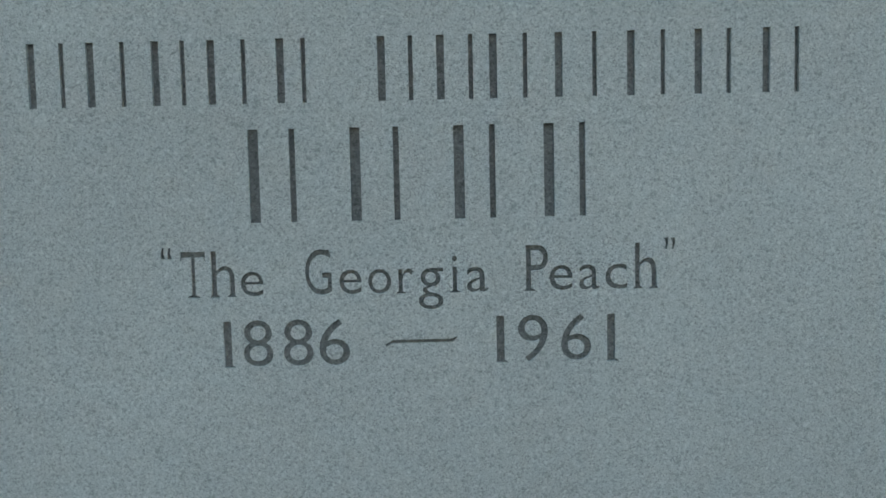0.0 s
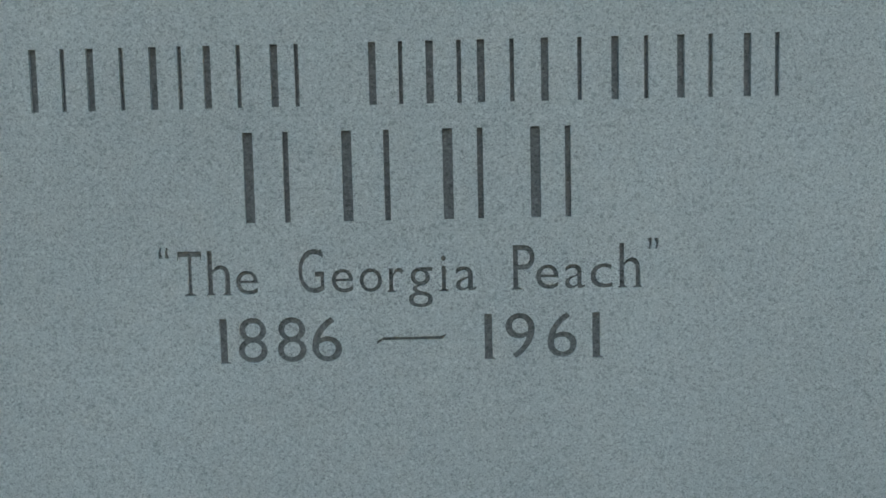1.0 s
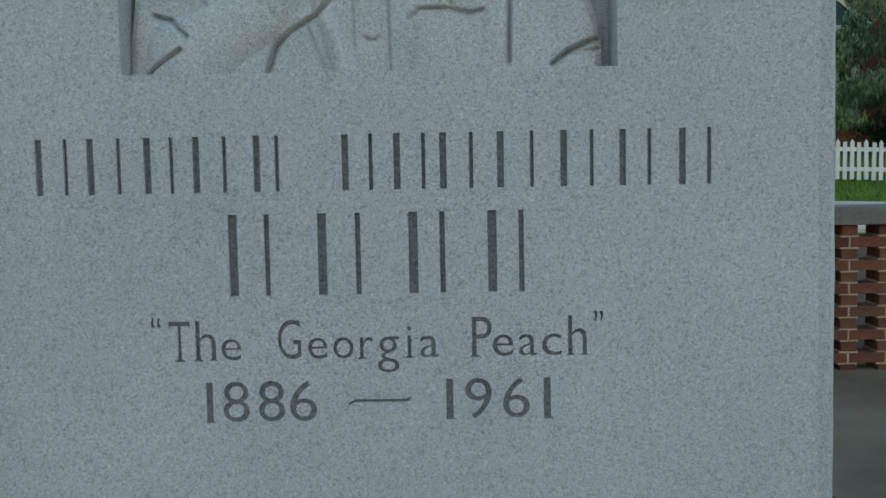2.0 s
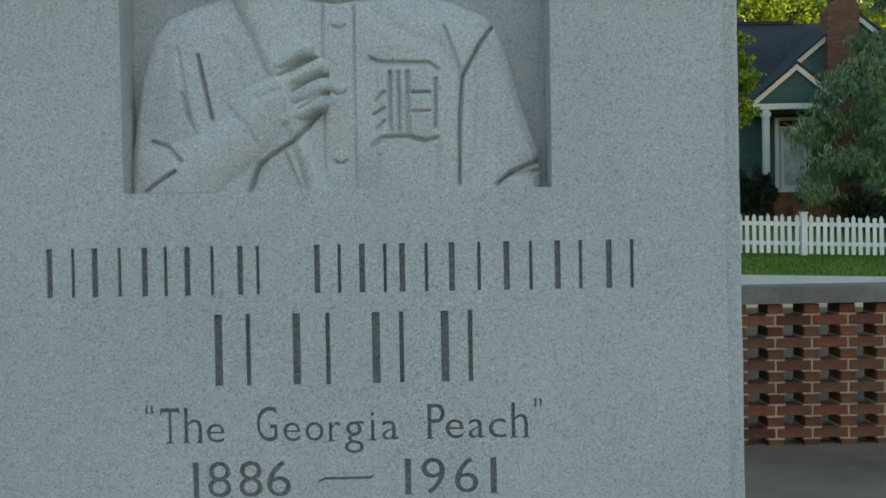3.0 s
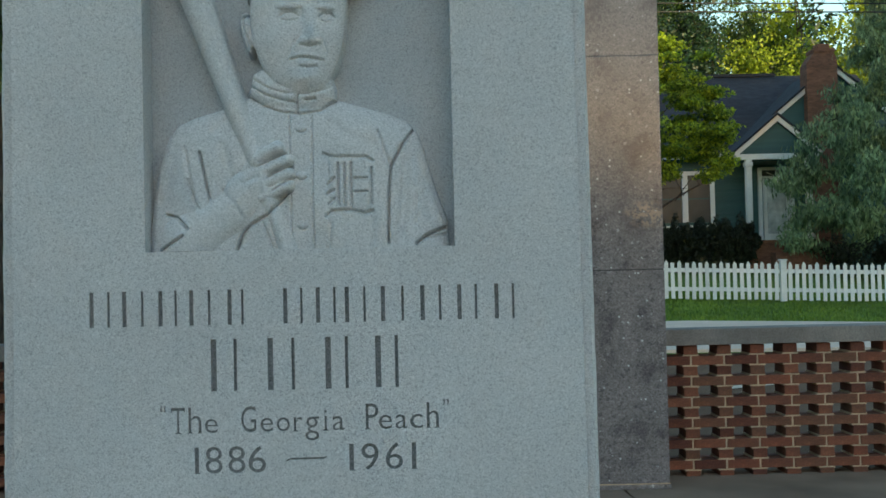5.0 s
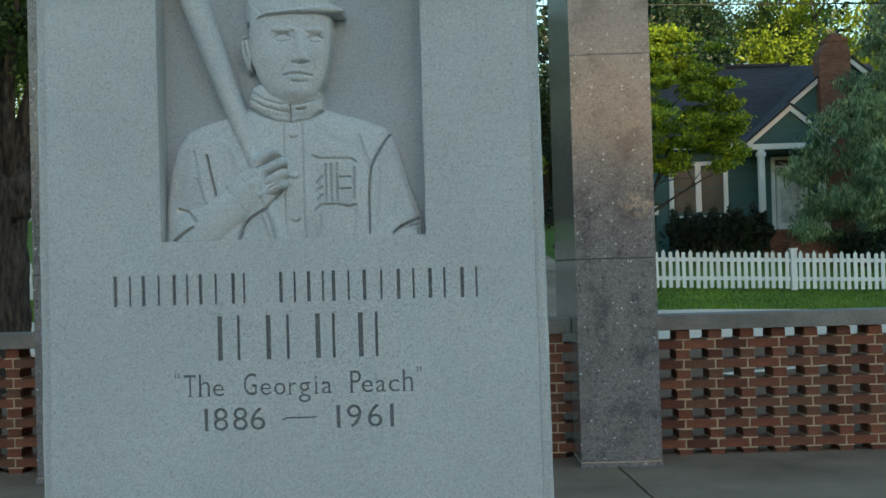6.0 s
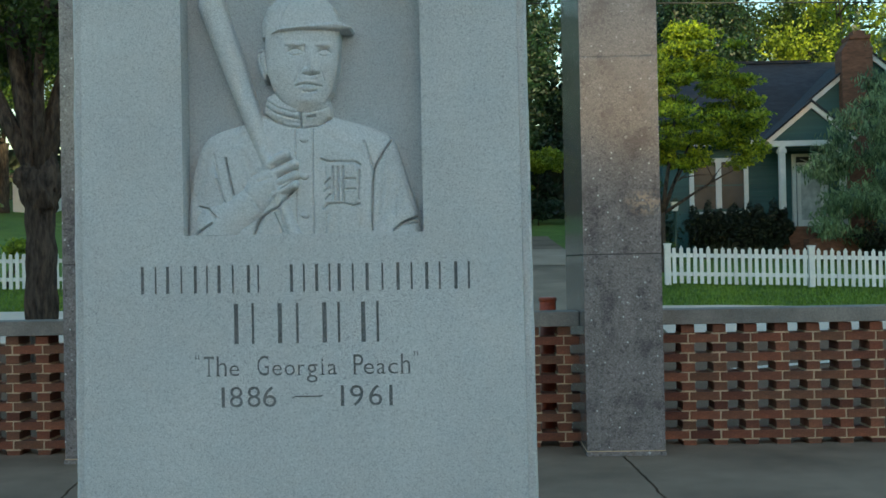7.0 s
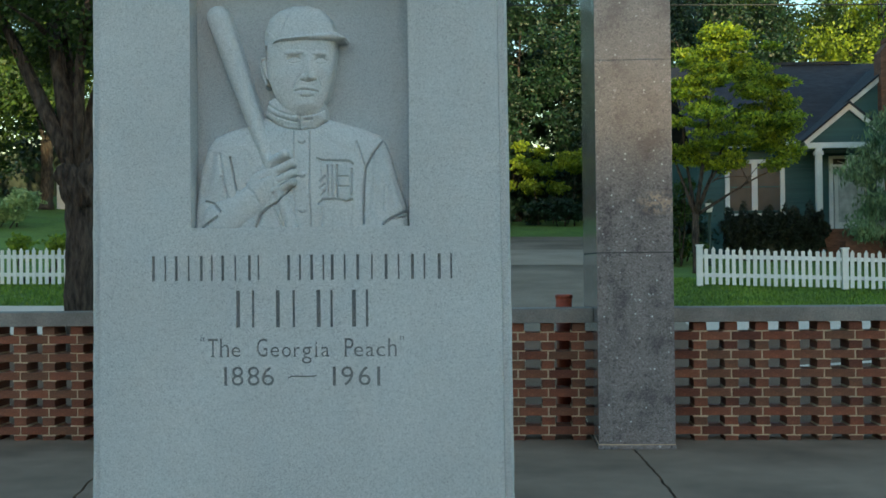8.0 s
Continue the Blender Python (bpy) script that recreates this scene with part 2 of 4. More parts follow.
def tube(bm, pts, radii, sides=10, rough=0.0):
    rings = []
    for i, p in enumerate(pts):
        p = Vector(p)
        d = (Vector(pts[min(i + 1, len(pts) - 1)]) - Vector(pts[max(i - 1, 0)])).normalized()
        a = d.orthogonal().normalized() if abs(d.z) < 0.9 else Vector((1, 0, 0)).cross(d).normalized()
        b = d.cross(a)
        ring = []
        for k in range(sides):
            t = 2 * math.pi * k / sides
            way = a * math.cos(t) + b * math.sin(t)
            r = radii[i] * (1 + rough * noise.noise(p * 2.5 + way * 1.7))
            ring.append(bm.verts.new(p + way * r))
        rings.append(ring)
    for r, s in zip(rings, rings[1:]):
        for k in range(sides):
            f = bm.faces.new((r[k], r[(k + 1) % sides], s[(k + 1) % sides], s[k]))
            f.smooth = True
    bm.faces.new(list(reversed(rings[0])))
    bm.faces.new(rings[-1])
    return bm


def leaves(name, clumps, count, size, material, parent, seed, droop=0.0, slim=0.55, label=""):
    """Many small four-cornered leaves spread through clumps (x, y, z, rx, ry, rz), thicker towards their skins."""
    rng = np.random.default_rng(seed)
    c = np.array(clumps, float)
    vol = c[:, 3] * c[:, 4] * c[:, 5]
    pick = rng.choice(len(c), count, p=(vol ** 0.7) / (vol ** 0.7).sum())
    d = rng.normal(size=(count, 3))
    d /= np.linalg.norm(d, axis=1)[:, None]
    r = rng.random(count) ** 0.45 * (0.8 + 0.35 * np.sin(d[:, 0] * 5 + pick) * np.sin(d[:, 2] * 6 + pick * 2.1))
    p = c[pick, :3] + d * c[pick, 3:] * r[:, None]
    a = rng.normal(size=(count, 3))
    a[:, 2] -= droop * 2
    a /= np.linalg.norm(a, axis=1)[:, None]
    b = np.cross(a, rng.normal(size=(count, 3)))
    b /= np.linalg.norm(b, axis=1)[:, None]
    s = size * rng.uniform(0.55, 1.3, count)[:, None]
    v = np.stack([p - a * s * 0.5, p + b * s * slim * 0.5, p + a * s * 0.5, p - b * s * slim * 0.5], 1).reshape(-1, 3)
    me = bpy.data.meshes.new(name)
    me.vertices.add(len(v))
    me.vertices.foreach_set("co", v.ravel())
    me.loops.add(count * 4)
    me.loops.foreach_set("vertex_index", np.arange(count * 4))
    me.polygons.add(count)
    me.polygons.foreach_set("loop_start", np.arange(0, count * 4, 4))
    me.update(calc_edges=True)
    me.materials.append(material)
    ob = new(name, me)
    ob.parent = parent
    return tagged(ob, label)


# ---- ground ----
def lie(x, y):
    """Height of the ground: level up to the road, then a bank that climbs to the houses."""
    prof = np.interp(y, [13.7, 14.0, 17.2, 20.5, 30, 38, 44, 50, 90], [-0.05, 0.10, 0.40, 0.70, 1.45, 2.05, 2.90, 3.3, 4.1])
    tilt = -0.035 * (min(x, 16) - 5) if x > 5 else -0.010 * (max(x, -25) - 5)
    knoll = 0.08 * max(0.0, -5 - max(x, -20)) * np.clip((y - 22) / 14, 0, 1)
    return float(prof + tilt * np.clip((y - 12) / 6, 0, 1) + knoll)


def sheet(name, xs, ys, lift, material, thick=0.0, parent=None):
    v = [(x, y, lie(x, y) + lift) for y in ys for x in xs]
    n = len(xs)
    f = [(j * n + i, j * n + i + 1, (j + 1) * n + i + 1, (j + 1) * n + i) for j in range(len(ys) - 1) for i in range(n - 1)]
    if thick:
        k = len(v)
        v += [(x, y, z - thick) for x, y, z in v]
        rim = [i for i in range(n)] + [j * n + n - 1 for j in range(1, len(ys))] + [(len(ys) - 1) * n + i for i in range(n - 2, -1, -1)] + [j * n for j in range(len(ys) - 2, 0, -1)]
        f += [(rim[i], rim[i - 1], rim[i - 1] + k, rim[i] + k) for i in range(len(rim))]
    return raw(name, v, f, material, parent)


def steps(a, b, d):
    return list(np.linspace(a, b, max(2, int(abs(b - a) / d) + 1)))


far_x = [-3000, -800, -250, -90] + steps(-40, 40, 1.6) + [90, 250, 800, 3000]
far_y = [-3000, -600, -150, -40, -10] + steps(5.2, 13.6, 2) + [13.7, 14.0] + steps(14.5, 60, 0.8) + [90, 200, 700, 3000]
tagged(sheet("ground", far_x, far_y, -0.03, M_GRASS), "green lawn and open ground around the memorial", "ground", kind="structure")
tagged(sheet("road", [-300, -100] + steps(-40, 40, 2) + [100, 300], steps(5.32, 13.9, 1.2), 0.012, M_ROAD), "grey asphalt street behind the brick wall", "road", kind="structure")
tagged(sheet("side_street", steps(-3.2, 3.5, 0.9), steps(13.9, 38.7, 0.8), 0.03, M_STREET), "grey asphalt side street climbing between lawns", "road", kind="structure")
tagged(sheet("pavement_crossing", steps(-3.2, 3.5, 0.9), steps(25.5, 31.5, 0.75), 0.042, M_APRON), "pale worn concrete strip across the side street", "pavement", kind="structure")
for nm, x0, x1 in (("pavement_left", -60, -3.2), ("pavement_right", 3.5, 60)):
    tagged(sheet(nm, steps(x0, x1, 1.5), [14.0, 14.15, 15.0, 16.0, 17.1], 0.02, M_WALK, 0.15), "pale concrete pavement with a kerb along the street", "pavement", kind="structure")
tagged(raw("road_line", [(3.6, 9.93, -0.026), (8.4, 12.52, -0.026), (8.3, 12.72, -0.026), (3.5, 10.13, -0.026)], [(0, 1, 2, 3)], M_LINE), "white painted line on the asphalt street", "road marking", kind="structure")

plaza = thing("pavement_plaza", 0, 0, 0, "dark grey concrete paving with open joints round the memorial", "pavement", kind="structure")
joint_a = lambda y: 1.466 + 0.006 * math.sin(y * 2.1) - 0.034 * (y - 3) + 0.012 * noise.noise(Vector((y * 2.7, 0, 4))) + 0.012 * noise.noise(Vector((y * 9, 3, 4)))
joint_b = lambda y: -1.83 + 0.02 * math.sin(y * 3.3) - 0.17 * (y - 2.95) + 0.02 * noise.noise(Vector((y * 6, 8, 1)))
for lo, hi in ((lambda y: -16, joint_b), (joint_b, joint_a), (joint_a, lambda y: 16)):
    ys = steps(-14, 5.3, 0.08)
    v, f = [], []
    for y in ys:
        v += [(lo(y) + 0.008, y, 0), (hi(y) - 0.008, y, 0), (lo(y) + 0.008, y, -0.12), (hi(y) - 0.008, y, -0.12)]
    for j in range(len(ys) - 1):
        a, b = 4 * j, 4 * j + 4
        f += [(a, a + 1, b + 1, b), (a, b, b + 2, a + 2), (a + 1, a + 3, b + 3, b + 1)]
    e = 4 * (len(ys) - 1)
    f += [(0, 2, 3, 1), (e, e + 1, e + 3, e + 2)]
    raw("paving_slab", v, f, M_PAVE, plaza)


# ---- the memorial stone ----
memorial = thing("memorial_stone", 0, 0, 0, "pale grey granite memorial slab with carved portrait panel and inscription", "monument")
PX0, PX1, PZ0, PZ1, FLOOR = -0.301, 0.313, 1.381, 2.09, 0.074


def slab_mesh():
    """The slab, a little narrower towards its top, its face standing proud of a rough drafted margin."""
    bm = bmesh.new()
    plan = [(-0.563, 0.0), (0.563, 0.0), (0.566, 0.016), (0.583, 0.013), (0.590, 0.022), (0.590, 0.33), (-0.590, 0.33), (-0.590, 0.022), (-0.583, 0.013), (-0.566, 0.016)]
    rings = []
    for z in steps(0.0, 2.38, 0.028) + [2.4]:
        k = 1.012 - 0.010 * z if z < 2.39 else 0.975
        ring = []
        for i, (x, y) in enumerate(plan):
            n = noise.noise(Vector((i * 3.7, 1.3, z * 9))) + 0.6 * noise.noise(Vector((i * 3.7, 5.1, z * 31)))
            wear = (0.0006, 0.0006, 0.0012, 0.0018, 0.0015, 0.002, 0.002, 0.0018, 0.0018, 0.0012)[i] * n
            ring.append(bm.verts.new((x * k + wear, y + (0.008 if z > 2.39 and y < 0.02 else 0) + (wear * 0.8 if i > 1 else 0), z)))
        rings.append(ring)
    for r, s in zip(rings, rings[1:]):
        for i in range(len(plan)):
            j = (i + 1) % len(plan)
            bm.faces.new((r[i], r[j], s[j], s[i]))
    bm.faces.new(list(reversed(rings[0])))
    bm.faces.new(rings[-1])
    bmesh.ops.recalc_face_normals(bm, faces=bm.faces[:])
    return bm


def words(body, x0, x1, z0, z1, y0, y1):
    """Lettering in the built-in font, fitted between x0..x1 and z0..z1 and y0..y1 deep."""
    cu = bpy.data.curves.new("letters", "FONT")
    cu.body, cu.extrude, cu.resolution_u = body, 0.5, 5
    ob = new("letters", cu)
    me = bpy.data.meshes.new_from_object(ob.evaluated_get(bpy.context.evaluated_depsgraph_get()))
    bpy.data.objects.remove(ob)
    co = np.empty(len(me.vertices) * 3)
    me.vertices.foreach_get("co", co)
    co = co.reshape(-1, 3)
    a, b = co.min(0), co.max(0)
    u = (co - a) / (b - a)
    out = np.stack([x0 + u[:, 0] * (x1 - x0), y1 + (y0 - y1) * u[:, 2], z0 + u[:, 1] * (z1 - z0)], 1)
    me.vertices.foreach_set("co", out.ravel())
    me.update()
    bm = bmesh.new()
    bm.from_mesh(me)
    bmesh.ops.remove_doubles(bm, verts=bm.verts[:], dist=0.00002)
    bmesh.ops.recalc_face_normals(bm, faces=bm.faces[:])
    return bm


# cells of the two lines that stand as plain bars: start and end of each along x
ROW_A = [(-0.420, -0.364), (-0.356, -0.297), (-0.283, -0.233), (-0.224, -0.165), (-0.145, -0.103), (-0.037, 0.016), (0.027, 0.082), (0.084, 0.142), (0.154, 0.219), (0.234, 0.292), (0.308, 0.363), (0.382, 0.437)]
ROW_B = [(-0.184, -0.113), (-0.073, 0.002), (0.044, 0.105), (0.143, 0.204)]
BARS = [(a + (b - a) * at - w / 2, a + (b - a) * at + w / 2, z0, z1) for row, z0, z1, k in ((ROW_A, 1.234, 1.304, 1.0), (ROW_B, 1.103, 1.206, 1.35)) for a, b in row for at, w in ((0.2, 0.0085 * k), (0.8, 0.0050 * k))]

# letters and numerals: character, start and end along x, foot and top
EPITHET = [
    ("The", [("T", -0.256, -0.228, 1.0215, 1.0725), ("h", -0.222, -0.196, 1.0215, 1.073), ("e", -0.190, -0.164, 1.021, 1.049)]),
    ("Georgia", [("G", -0.118, -0.088, 1.021, 1.0725), ("e", -0.080, -0.055, 1.021, 1.049), ("o", -0.048, -0.022, 1.021, 1.049), ("r", -0.014, 0.003, 1.021, 1.049), ("g", 0.008, 0.036, 1.002, 1.049), ("i", 0.046, 0.0515, 1.021, 1.062), ("a", 0.062, 0.086, 1.0205, 1.049)]),
    ("Peach", [("P", 0.128, 0.153, 1.021, 1.072), ("e", 0.154, 0.180, 1.0205, 1.049), ("a", 0.187, 0.210, 1.0205, 1.049), ("c", 0.216, 0.241, 1.0205, 1.049), ("h", 0.249, 0.273, 1.021, 1.072)]),
]
QUOTES = [(-0.2745, -1), (-0.2670, -1), (0.2835, 1), (0.2910, 1)]
YEARS = [
    ("1886", [("1", -0.211, -0.202, 0.9415, 0.9935), ("8", -0.190, -0.156, 0.941, 0.9945), ("8", -0.145, -0.111, 0.941, 0.9945), ("6", -0.105, -0.070, 0.941, 0.994)]),
    ("1961", [("1", 0.094, 0.103, 0.941, 0.9935), ("9", 0.118, 0.152, 0.9405, 0.994), ("6", 0.166, 0.200, 0.941, 0.994), ("1", 0.2175, 0.2265, 0.9405, 0.993)]),
]
# the small feet of some letters: part of the width at which a stem stands, and half the foot's length
FEET = {"T": [(0.5, 0.0065)], "h": [(0.14, 0.0052), (0.86, 0.0052)], "r": [(0.16, 0.0055)], "i": [(0.5, 0.0056)], "P": [(0.16, 0.0062)], "1": [(0.68, 0.0062)]}


def lettering(glyphs, y0, y1):
    """A line of letters, each fitted to its own cell, with small feet under the stems."""
    got = []
    for c, x0, x1, z0, z1 in glyphs:
        got.append(words(c, x0, x1, z0, z1, y0, y1))
        for at, half in FEET.get(c, ()):
            xc = x0 + (x1 - x0) * at
            got.append(prism(bmesh.new(), [(xc - half, z0 - 0.0005), (xc + half, z0 - 0.0005), (xc + half, z0 + 0.0009), (xc + half * 0.45, z0 + 0.0026), (xc - half * 0.45, z0 + 0.0026), (xc - half, z0 + 0.0009)], y0 + 0.0002, y1 - 0.0002))
        if c in "TG":
            for xe in ((x0, x1) if c == "T" else (x1 - 0.002,)):
                inward = 0.0017 if xe == x0 else -0.0017
                got.append(prism(bmesh.new(), [(xe, z1 - 0.0005), (xe, z1 - 0.0105), (xe + inward * 0.4, z1 - 0.0105), (xe + inward * 1.9, z1 - 0.003), (xe + inward * 1.9, z1 - 0.0005)], y0 + 0.0003, y1 - 0.0003))
    return joined(got)


def bars(y0, y1):
    bm = bmesh.new()
    for a, b, z0, z1 in BARS:
        box(bm, a, b, y0, y1, z0, z1)
    return bm


def dash(y0, y1):
    return prism(bmesh.new(), [(-0.030, 0.9605), (-0.024, 0.9650), (0.045, 0.9650), (0.050, 0.9700), (0.050, 0.9715), (0.043, 0.9690), (-0.022, 0.9690), (-0.030, 0.9640)], y0, y1)


def quote(xc, zc, flip):
    out = [(xc - 0.0026, zc + 0.006 * flip), (xc + 0.0022, zc + 0.006 * flip), (xc + 0.0026, zc), (xc + 0.0004, zc - 0.007 * flip), (xc - 0.0012, zc - 0.006 * flip), (xc - 0.0004, zc)]
    return out if flip > 0 else [(2 * xc - x, z) for x, z in out]


def inscription(y0, y1):
    got = [lettering(glyphs, y0, y1) for _, glyphs in EPITHET + YEARS]
    got += [prism(bmesh.new(), quote(xc, 1.071, flip), y0, y1) for xc, flip in QUOTES]
    return joined(got + [dash(y0, y1)])


def joined(bms):
    out = bmesh.new()
    for b in bms:
        me = bpy.data.meshes.new("piece")
        b.to_mesh(me)
        b.free()
        out.from_mesh(me)
        bpy.data.meshes.remove(me)
    return out


slab = part("slab", slab_mesh(), M_SLAB, memorial)
cut = joined([boxed(PX0, PX1, -0.05, FLOOR + 0.006, PZ0, PZ1), bars(-0.02, 0.008)])
cutter = part("cutter", cut, M_SLAB)
pen = part("pen", inscription(-0.02, 0.007), M_SLAB)
for tool, selfish in ((cutter, False), (pen, True)):
    mod = slab.modifiers.new("carving", "BOOLEAN")
    mod.operation, mod.solver, mod.object, mod.use_self = "DIFFERENCE", "EXACT", tool, selfish
carved = bpy.data.meshes.new_from_object(slab.evaluated_get(bpy.context.evaluated_depsgraph_get()))
slab.modifiers.clear()
slab.data = carved
bpy.data.objects.remove(cutter)
bpy.data.objects.remove(pen)
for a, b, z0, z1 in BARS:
    part("carved_bar", boxed(a, b, 0.0062, 0.010, z0, z1), M_CARVED, memorial, "dark carved bar")
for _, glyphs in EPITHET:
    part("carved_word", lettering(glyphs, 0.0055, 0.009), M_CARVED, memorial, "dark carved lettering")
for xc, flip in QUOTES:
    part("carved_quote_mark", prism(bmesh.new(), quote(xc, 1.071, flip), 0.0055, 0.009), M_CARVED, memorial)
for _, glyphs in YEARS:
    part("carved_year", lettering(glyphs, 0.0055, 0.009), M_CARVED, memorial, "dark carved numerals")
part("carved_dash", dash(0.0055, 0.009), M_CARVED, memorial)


def relief_mesh():
    """Half-length carved figure with cap and bat, as heights over the panel's floor."""
    unit = 0.00158
    nx, nz = 540, 624
    X, Z = np.meshgrid(np.linspace(PX0 - 0.001, PX1 + 0.001, nx), np.linspace(PZ0 - 0.001, PZ1 + 0.001, nz))
    U, V = ((X + 0.0068) / 1.0118 - PX0) / unit, ((Z + 0.0151) / 1.0118 - PZ0) / unit

    def seg(ax, av, bx, bv):
        t = np.clip(((U - ax) * (bx - ax) + (V - av) * (bv - av)) / ((bx - ax) ** 2 + (bv - av) ** 2), 0, 1)
        return np.hypot(U - ax - t * (bx - ax), V - av - t * (bv - av)), t

    def line(pts):
        return np.min([seg(*a, *b)[0] for a, b in zip(pts, pts[1:])], 0)

    def inside(poly):
        c = np.zeros(U.shape, bool)
        for (ax, av), (bx, bv) in zip(poly, poly[1:] + poly[:1]):
            if av != bv:
                c ^= ((av > V) != (bv > V)) & (U < (bx - ax) * (V - av) / (bv - av) + ax)
        return np.where(c, 1, -1) * line(poly + poly[:1])

    def dome(d, r):
        return np.sqrt(np.clip(1 - (1 - np.clip(d / r, 0, 1)) ** 2, 0, 1))

    def oval(cx, cv, rx, rv):
        return np.sqrt(np.clip(1 - ((U - cx) / rx) ** 2 - ((V - cv) / rv) ** 2, 0, 1))

    def groove(pts, w, depth):
        return depth * np.exp(-(line(pts) / w) ** 2)

    torso = inside([(1, -20), (6, 34), (16, 100), (28, 140), (42, 160), (66, 171), (103, 181), (136, 196), (190, 205), (243, 190), (303, 172), (334, 160), (346, 146), (355, 120), (368, 74), (382, 34), (386, -20)])
    h = (0.016 + 0.032 * dome(torso, 60)) * (torso > 0)
    h += 0.006 * (torso > 0) * np.exp(-((U - 205) / 75) ** 2 - ((V - 90) / 90) ** 2)
    h += 0.004 * (torso > 6) * (np.sin(U * 0.085 + V * 0.03) * np.exp(-((V - 40) / 50) ** 2))
    for pts, w, dp in (([(343, 152), (327, 129), (312, 101), (309, 66), (308, 6)], 1.3, 0.017), ([(296, 147), (304, 124), (311, 102)], 1.8, 0.007),
                       ([(72, 124), (76, 104), (80, 84), (87, 51)], 1.4, 0.017), ([(56, 90), (65, 62), (74, 40)], 1.9, 0.008),                        ([(343, 4), (356, 14), (380, 24)], 1.7, 0.018), ([(352, 12), (380, 15)], 1.6, 0.009), ([(186, 170), (186, 0)], 1.0, 0.006), ([(214, 168), (214, 0)], 1.0, 0.006),
                       ([(20, 60), (34, 92), (40, 130)], 7, 0.005), ([(330, 20), (340, 60), (336, 110)], 8, 0.005), ([(362, 40), (352, 80)], 6, 0.004), ([(100, 130), (112, 90), (118, 50)], 6, 0.004),
                       ([(232, 160), (262, 140), (292, 128)], 7, 0.003), ([(120, 4), (128, 26)], 3, 0.006), ([(88, 150), (110, 168)], 5, 0.003), ([(248, 0), (254, 34)], 5, 0.003), ([(232, 0), (236, 30)], 2.5, 0.004), ([(284, 2), (290, 36)], 5, 0.003), ([(322, 30), (328, 90), (324, 126)], 3, 0.004), ([(344, 30), (346, 70)], 3, 0.004), ([(52, 130), (58, 96), (64, 66)], 2.5, 0.005)):
        h -= groove(pts, w, dp) * (torso > 2)
    for bv in (152, 92, 30):
        h += 0.0035 * oval(200, bv, 7, 5) - 0.004 * groove([(194, bv - 3), (197, bv - 6), (203, bv - 6), (206, bv - 3)], 1.1, 1.0)
    # plain shape on the chest: a raised block with upright bars and rules above and below
    patch = inside([(234, 48), (280, 44), (286, 60), (286, 98), (280, 112), (234, 114)])
    h += 0.0030 * np.clip(patch / 2, 0, 1) * (patch > 0)
    for pts, w in (([(228, 119), (236, 115), (282, 114), (289, 109)], 1.7), ([(230, 40), (238, 47), (262, 48), (278, 43), (288, 46)], 1.6), ([(287, 56), (288, 100)], 1.2), ([(246, 54), (246, 106)], 1.3), ([(254, 54), (254, 106)], 1.3), ([(262, 52), (262, 106)], 1.5),
                   ([(266, 87), (282, 87)], 1.3), ([(266, 70), (282, 70)], 1.3), ([(233, 80), (241, 88)], 1.5), ([(232, 68), (240, 73)], 1.5), ([(234, 55), (241, 62)], 1.3)):
        h -= groove(pts, w, 0.009)
    # neck and collar
    collar = inside([(134, 196), (140, 222), (150, 228), (236, 226), (243, 206), (244, 188), (222, 174), (197, 170), (165, 176)])
    h = np.maximum(h, (0.034 + 0.020 * dome(collar, 50)) * (collar > 0))
    h -= groove([(135, 195), (152, 182), (175, 173), (200, 170), (225, 174), (243, 186)], 1.7, 0.009) + groove([(140, 216), (158, 204), (182, 196), (205, 195), (228, 199), (242, 206)], 1.6, 0.004)
    h -= groove([(137, 207), (155, 195), (180, 187), (196, 184)], 1.6, 0.006) + groove([(196, 200), (196, 172)], 1.6, 0.010) + groove([(206, 188), (218, 189)], 1.6, 0.010)
    h += 0.004 * oval(188, 192, 5, 5)
    # head, ear and plain features
    head = inside([(140, 345), (138, 300), (141, 260), (151, 232), (167, 210), (188, 196), (212, 194), (232, 204), (247, 228), (257, 266), (261, 320), (256, 345)])
    h = np.maximum(h, (0.042 + 0.024 * dome(head, 46)) * (head > 0))
    h = np.maximum(h, 0.050 * dome(inside([(123, 288), (126, 299), (132, 303), (139, 300), (144, 262), (140, 246), (134, 247), (127, 268)]), 5))
    face = head > 4
    h += face * 0.013 * np.exp(-((U - 215 - (300 - V) * 0.05) / 6.5) ** 2) * np.clip((306 - V) / 44, 0, 1) / (1 + np.exp((257 - V) / 1.8))
    h += face * (0.004 * oval(206, 260, 6, 6) + 0.003 * oval(226, 260, 4.5, 5.5) + 0.005 * np.exp(-((U - 209) / 15) ** 2 - ((V - 213) / 8) ** 2) + 0.003 * np.exp(-((U - 172) / 15) ** 2 - ((V - 264) / 12) ** 2) + 0.003 * np.exp(-((U - 246) / 9) ** 2 - ((V - 264) / 12) ** 2))
    for cx, cv, rx in ((189, 292, 12), (236, 290, 9.5)):
        h += face * (0.0045 * oval(cx, cv + 13, rx * 1.5, 5) - 0.0075 * np.exp(-((U - cx) / rx) ** 2 - ((V - cv - 1) / 6.5) ** 2) + 0.0032 * oval(cx, cv - 0.5, rx * 0.8, 4.2))
        h -= face * (groove([(cx - rx, cv), (cx - rx * 0.4, cv + 5), (cx + rx * 0.4, cv + 5), (cx + rx, cv)], 1.3, 0.0030) + groove([(cx - rx * 0.8, cv - 4), (cx, cv - 6), (cx + rx * 0.8, cv - 4)], 1.2, 0.0028))
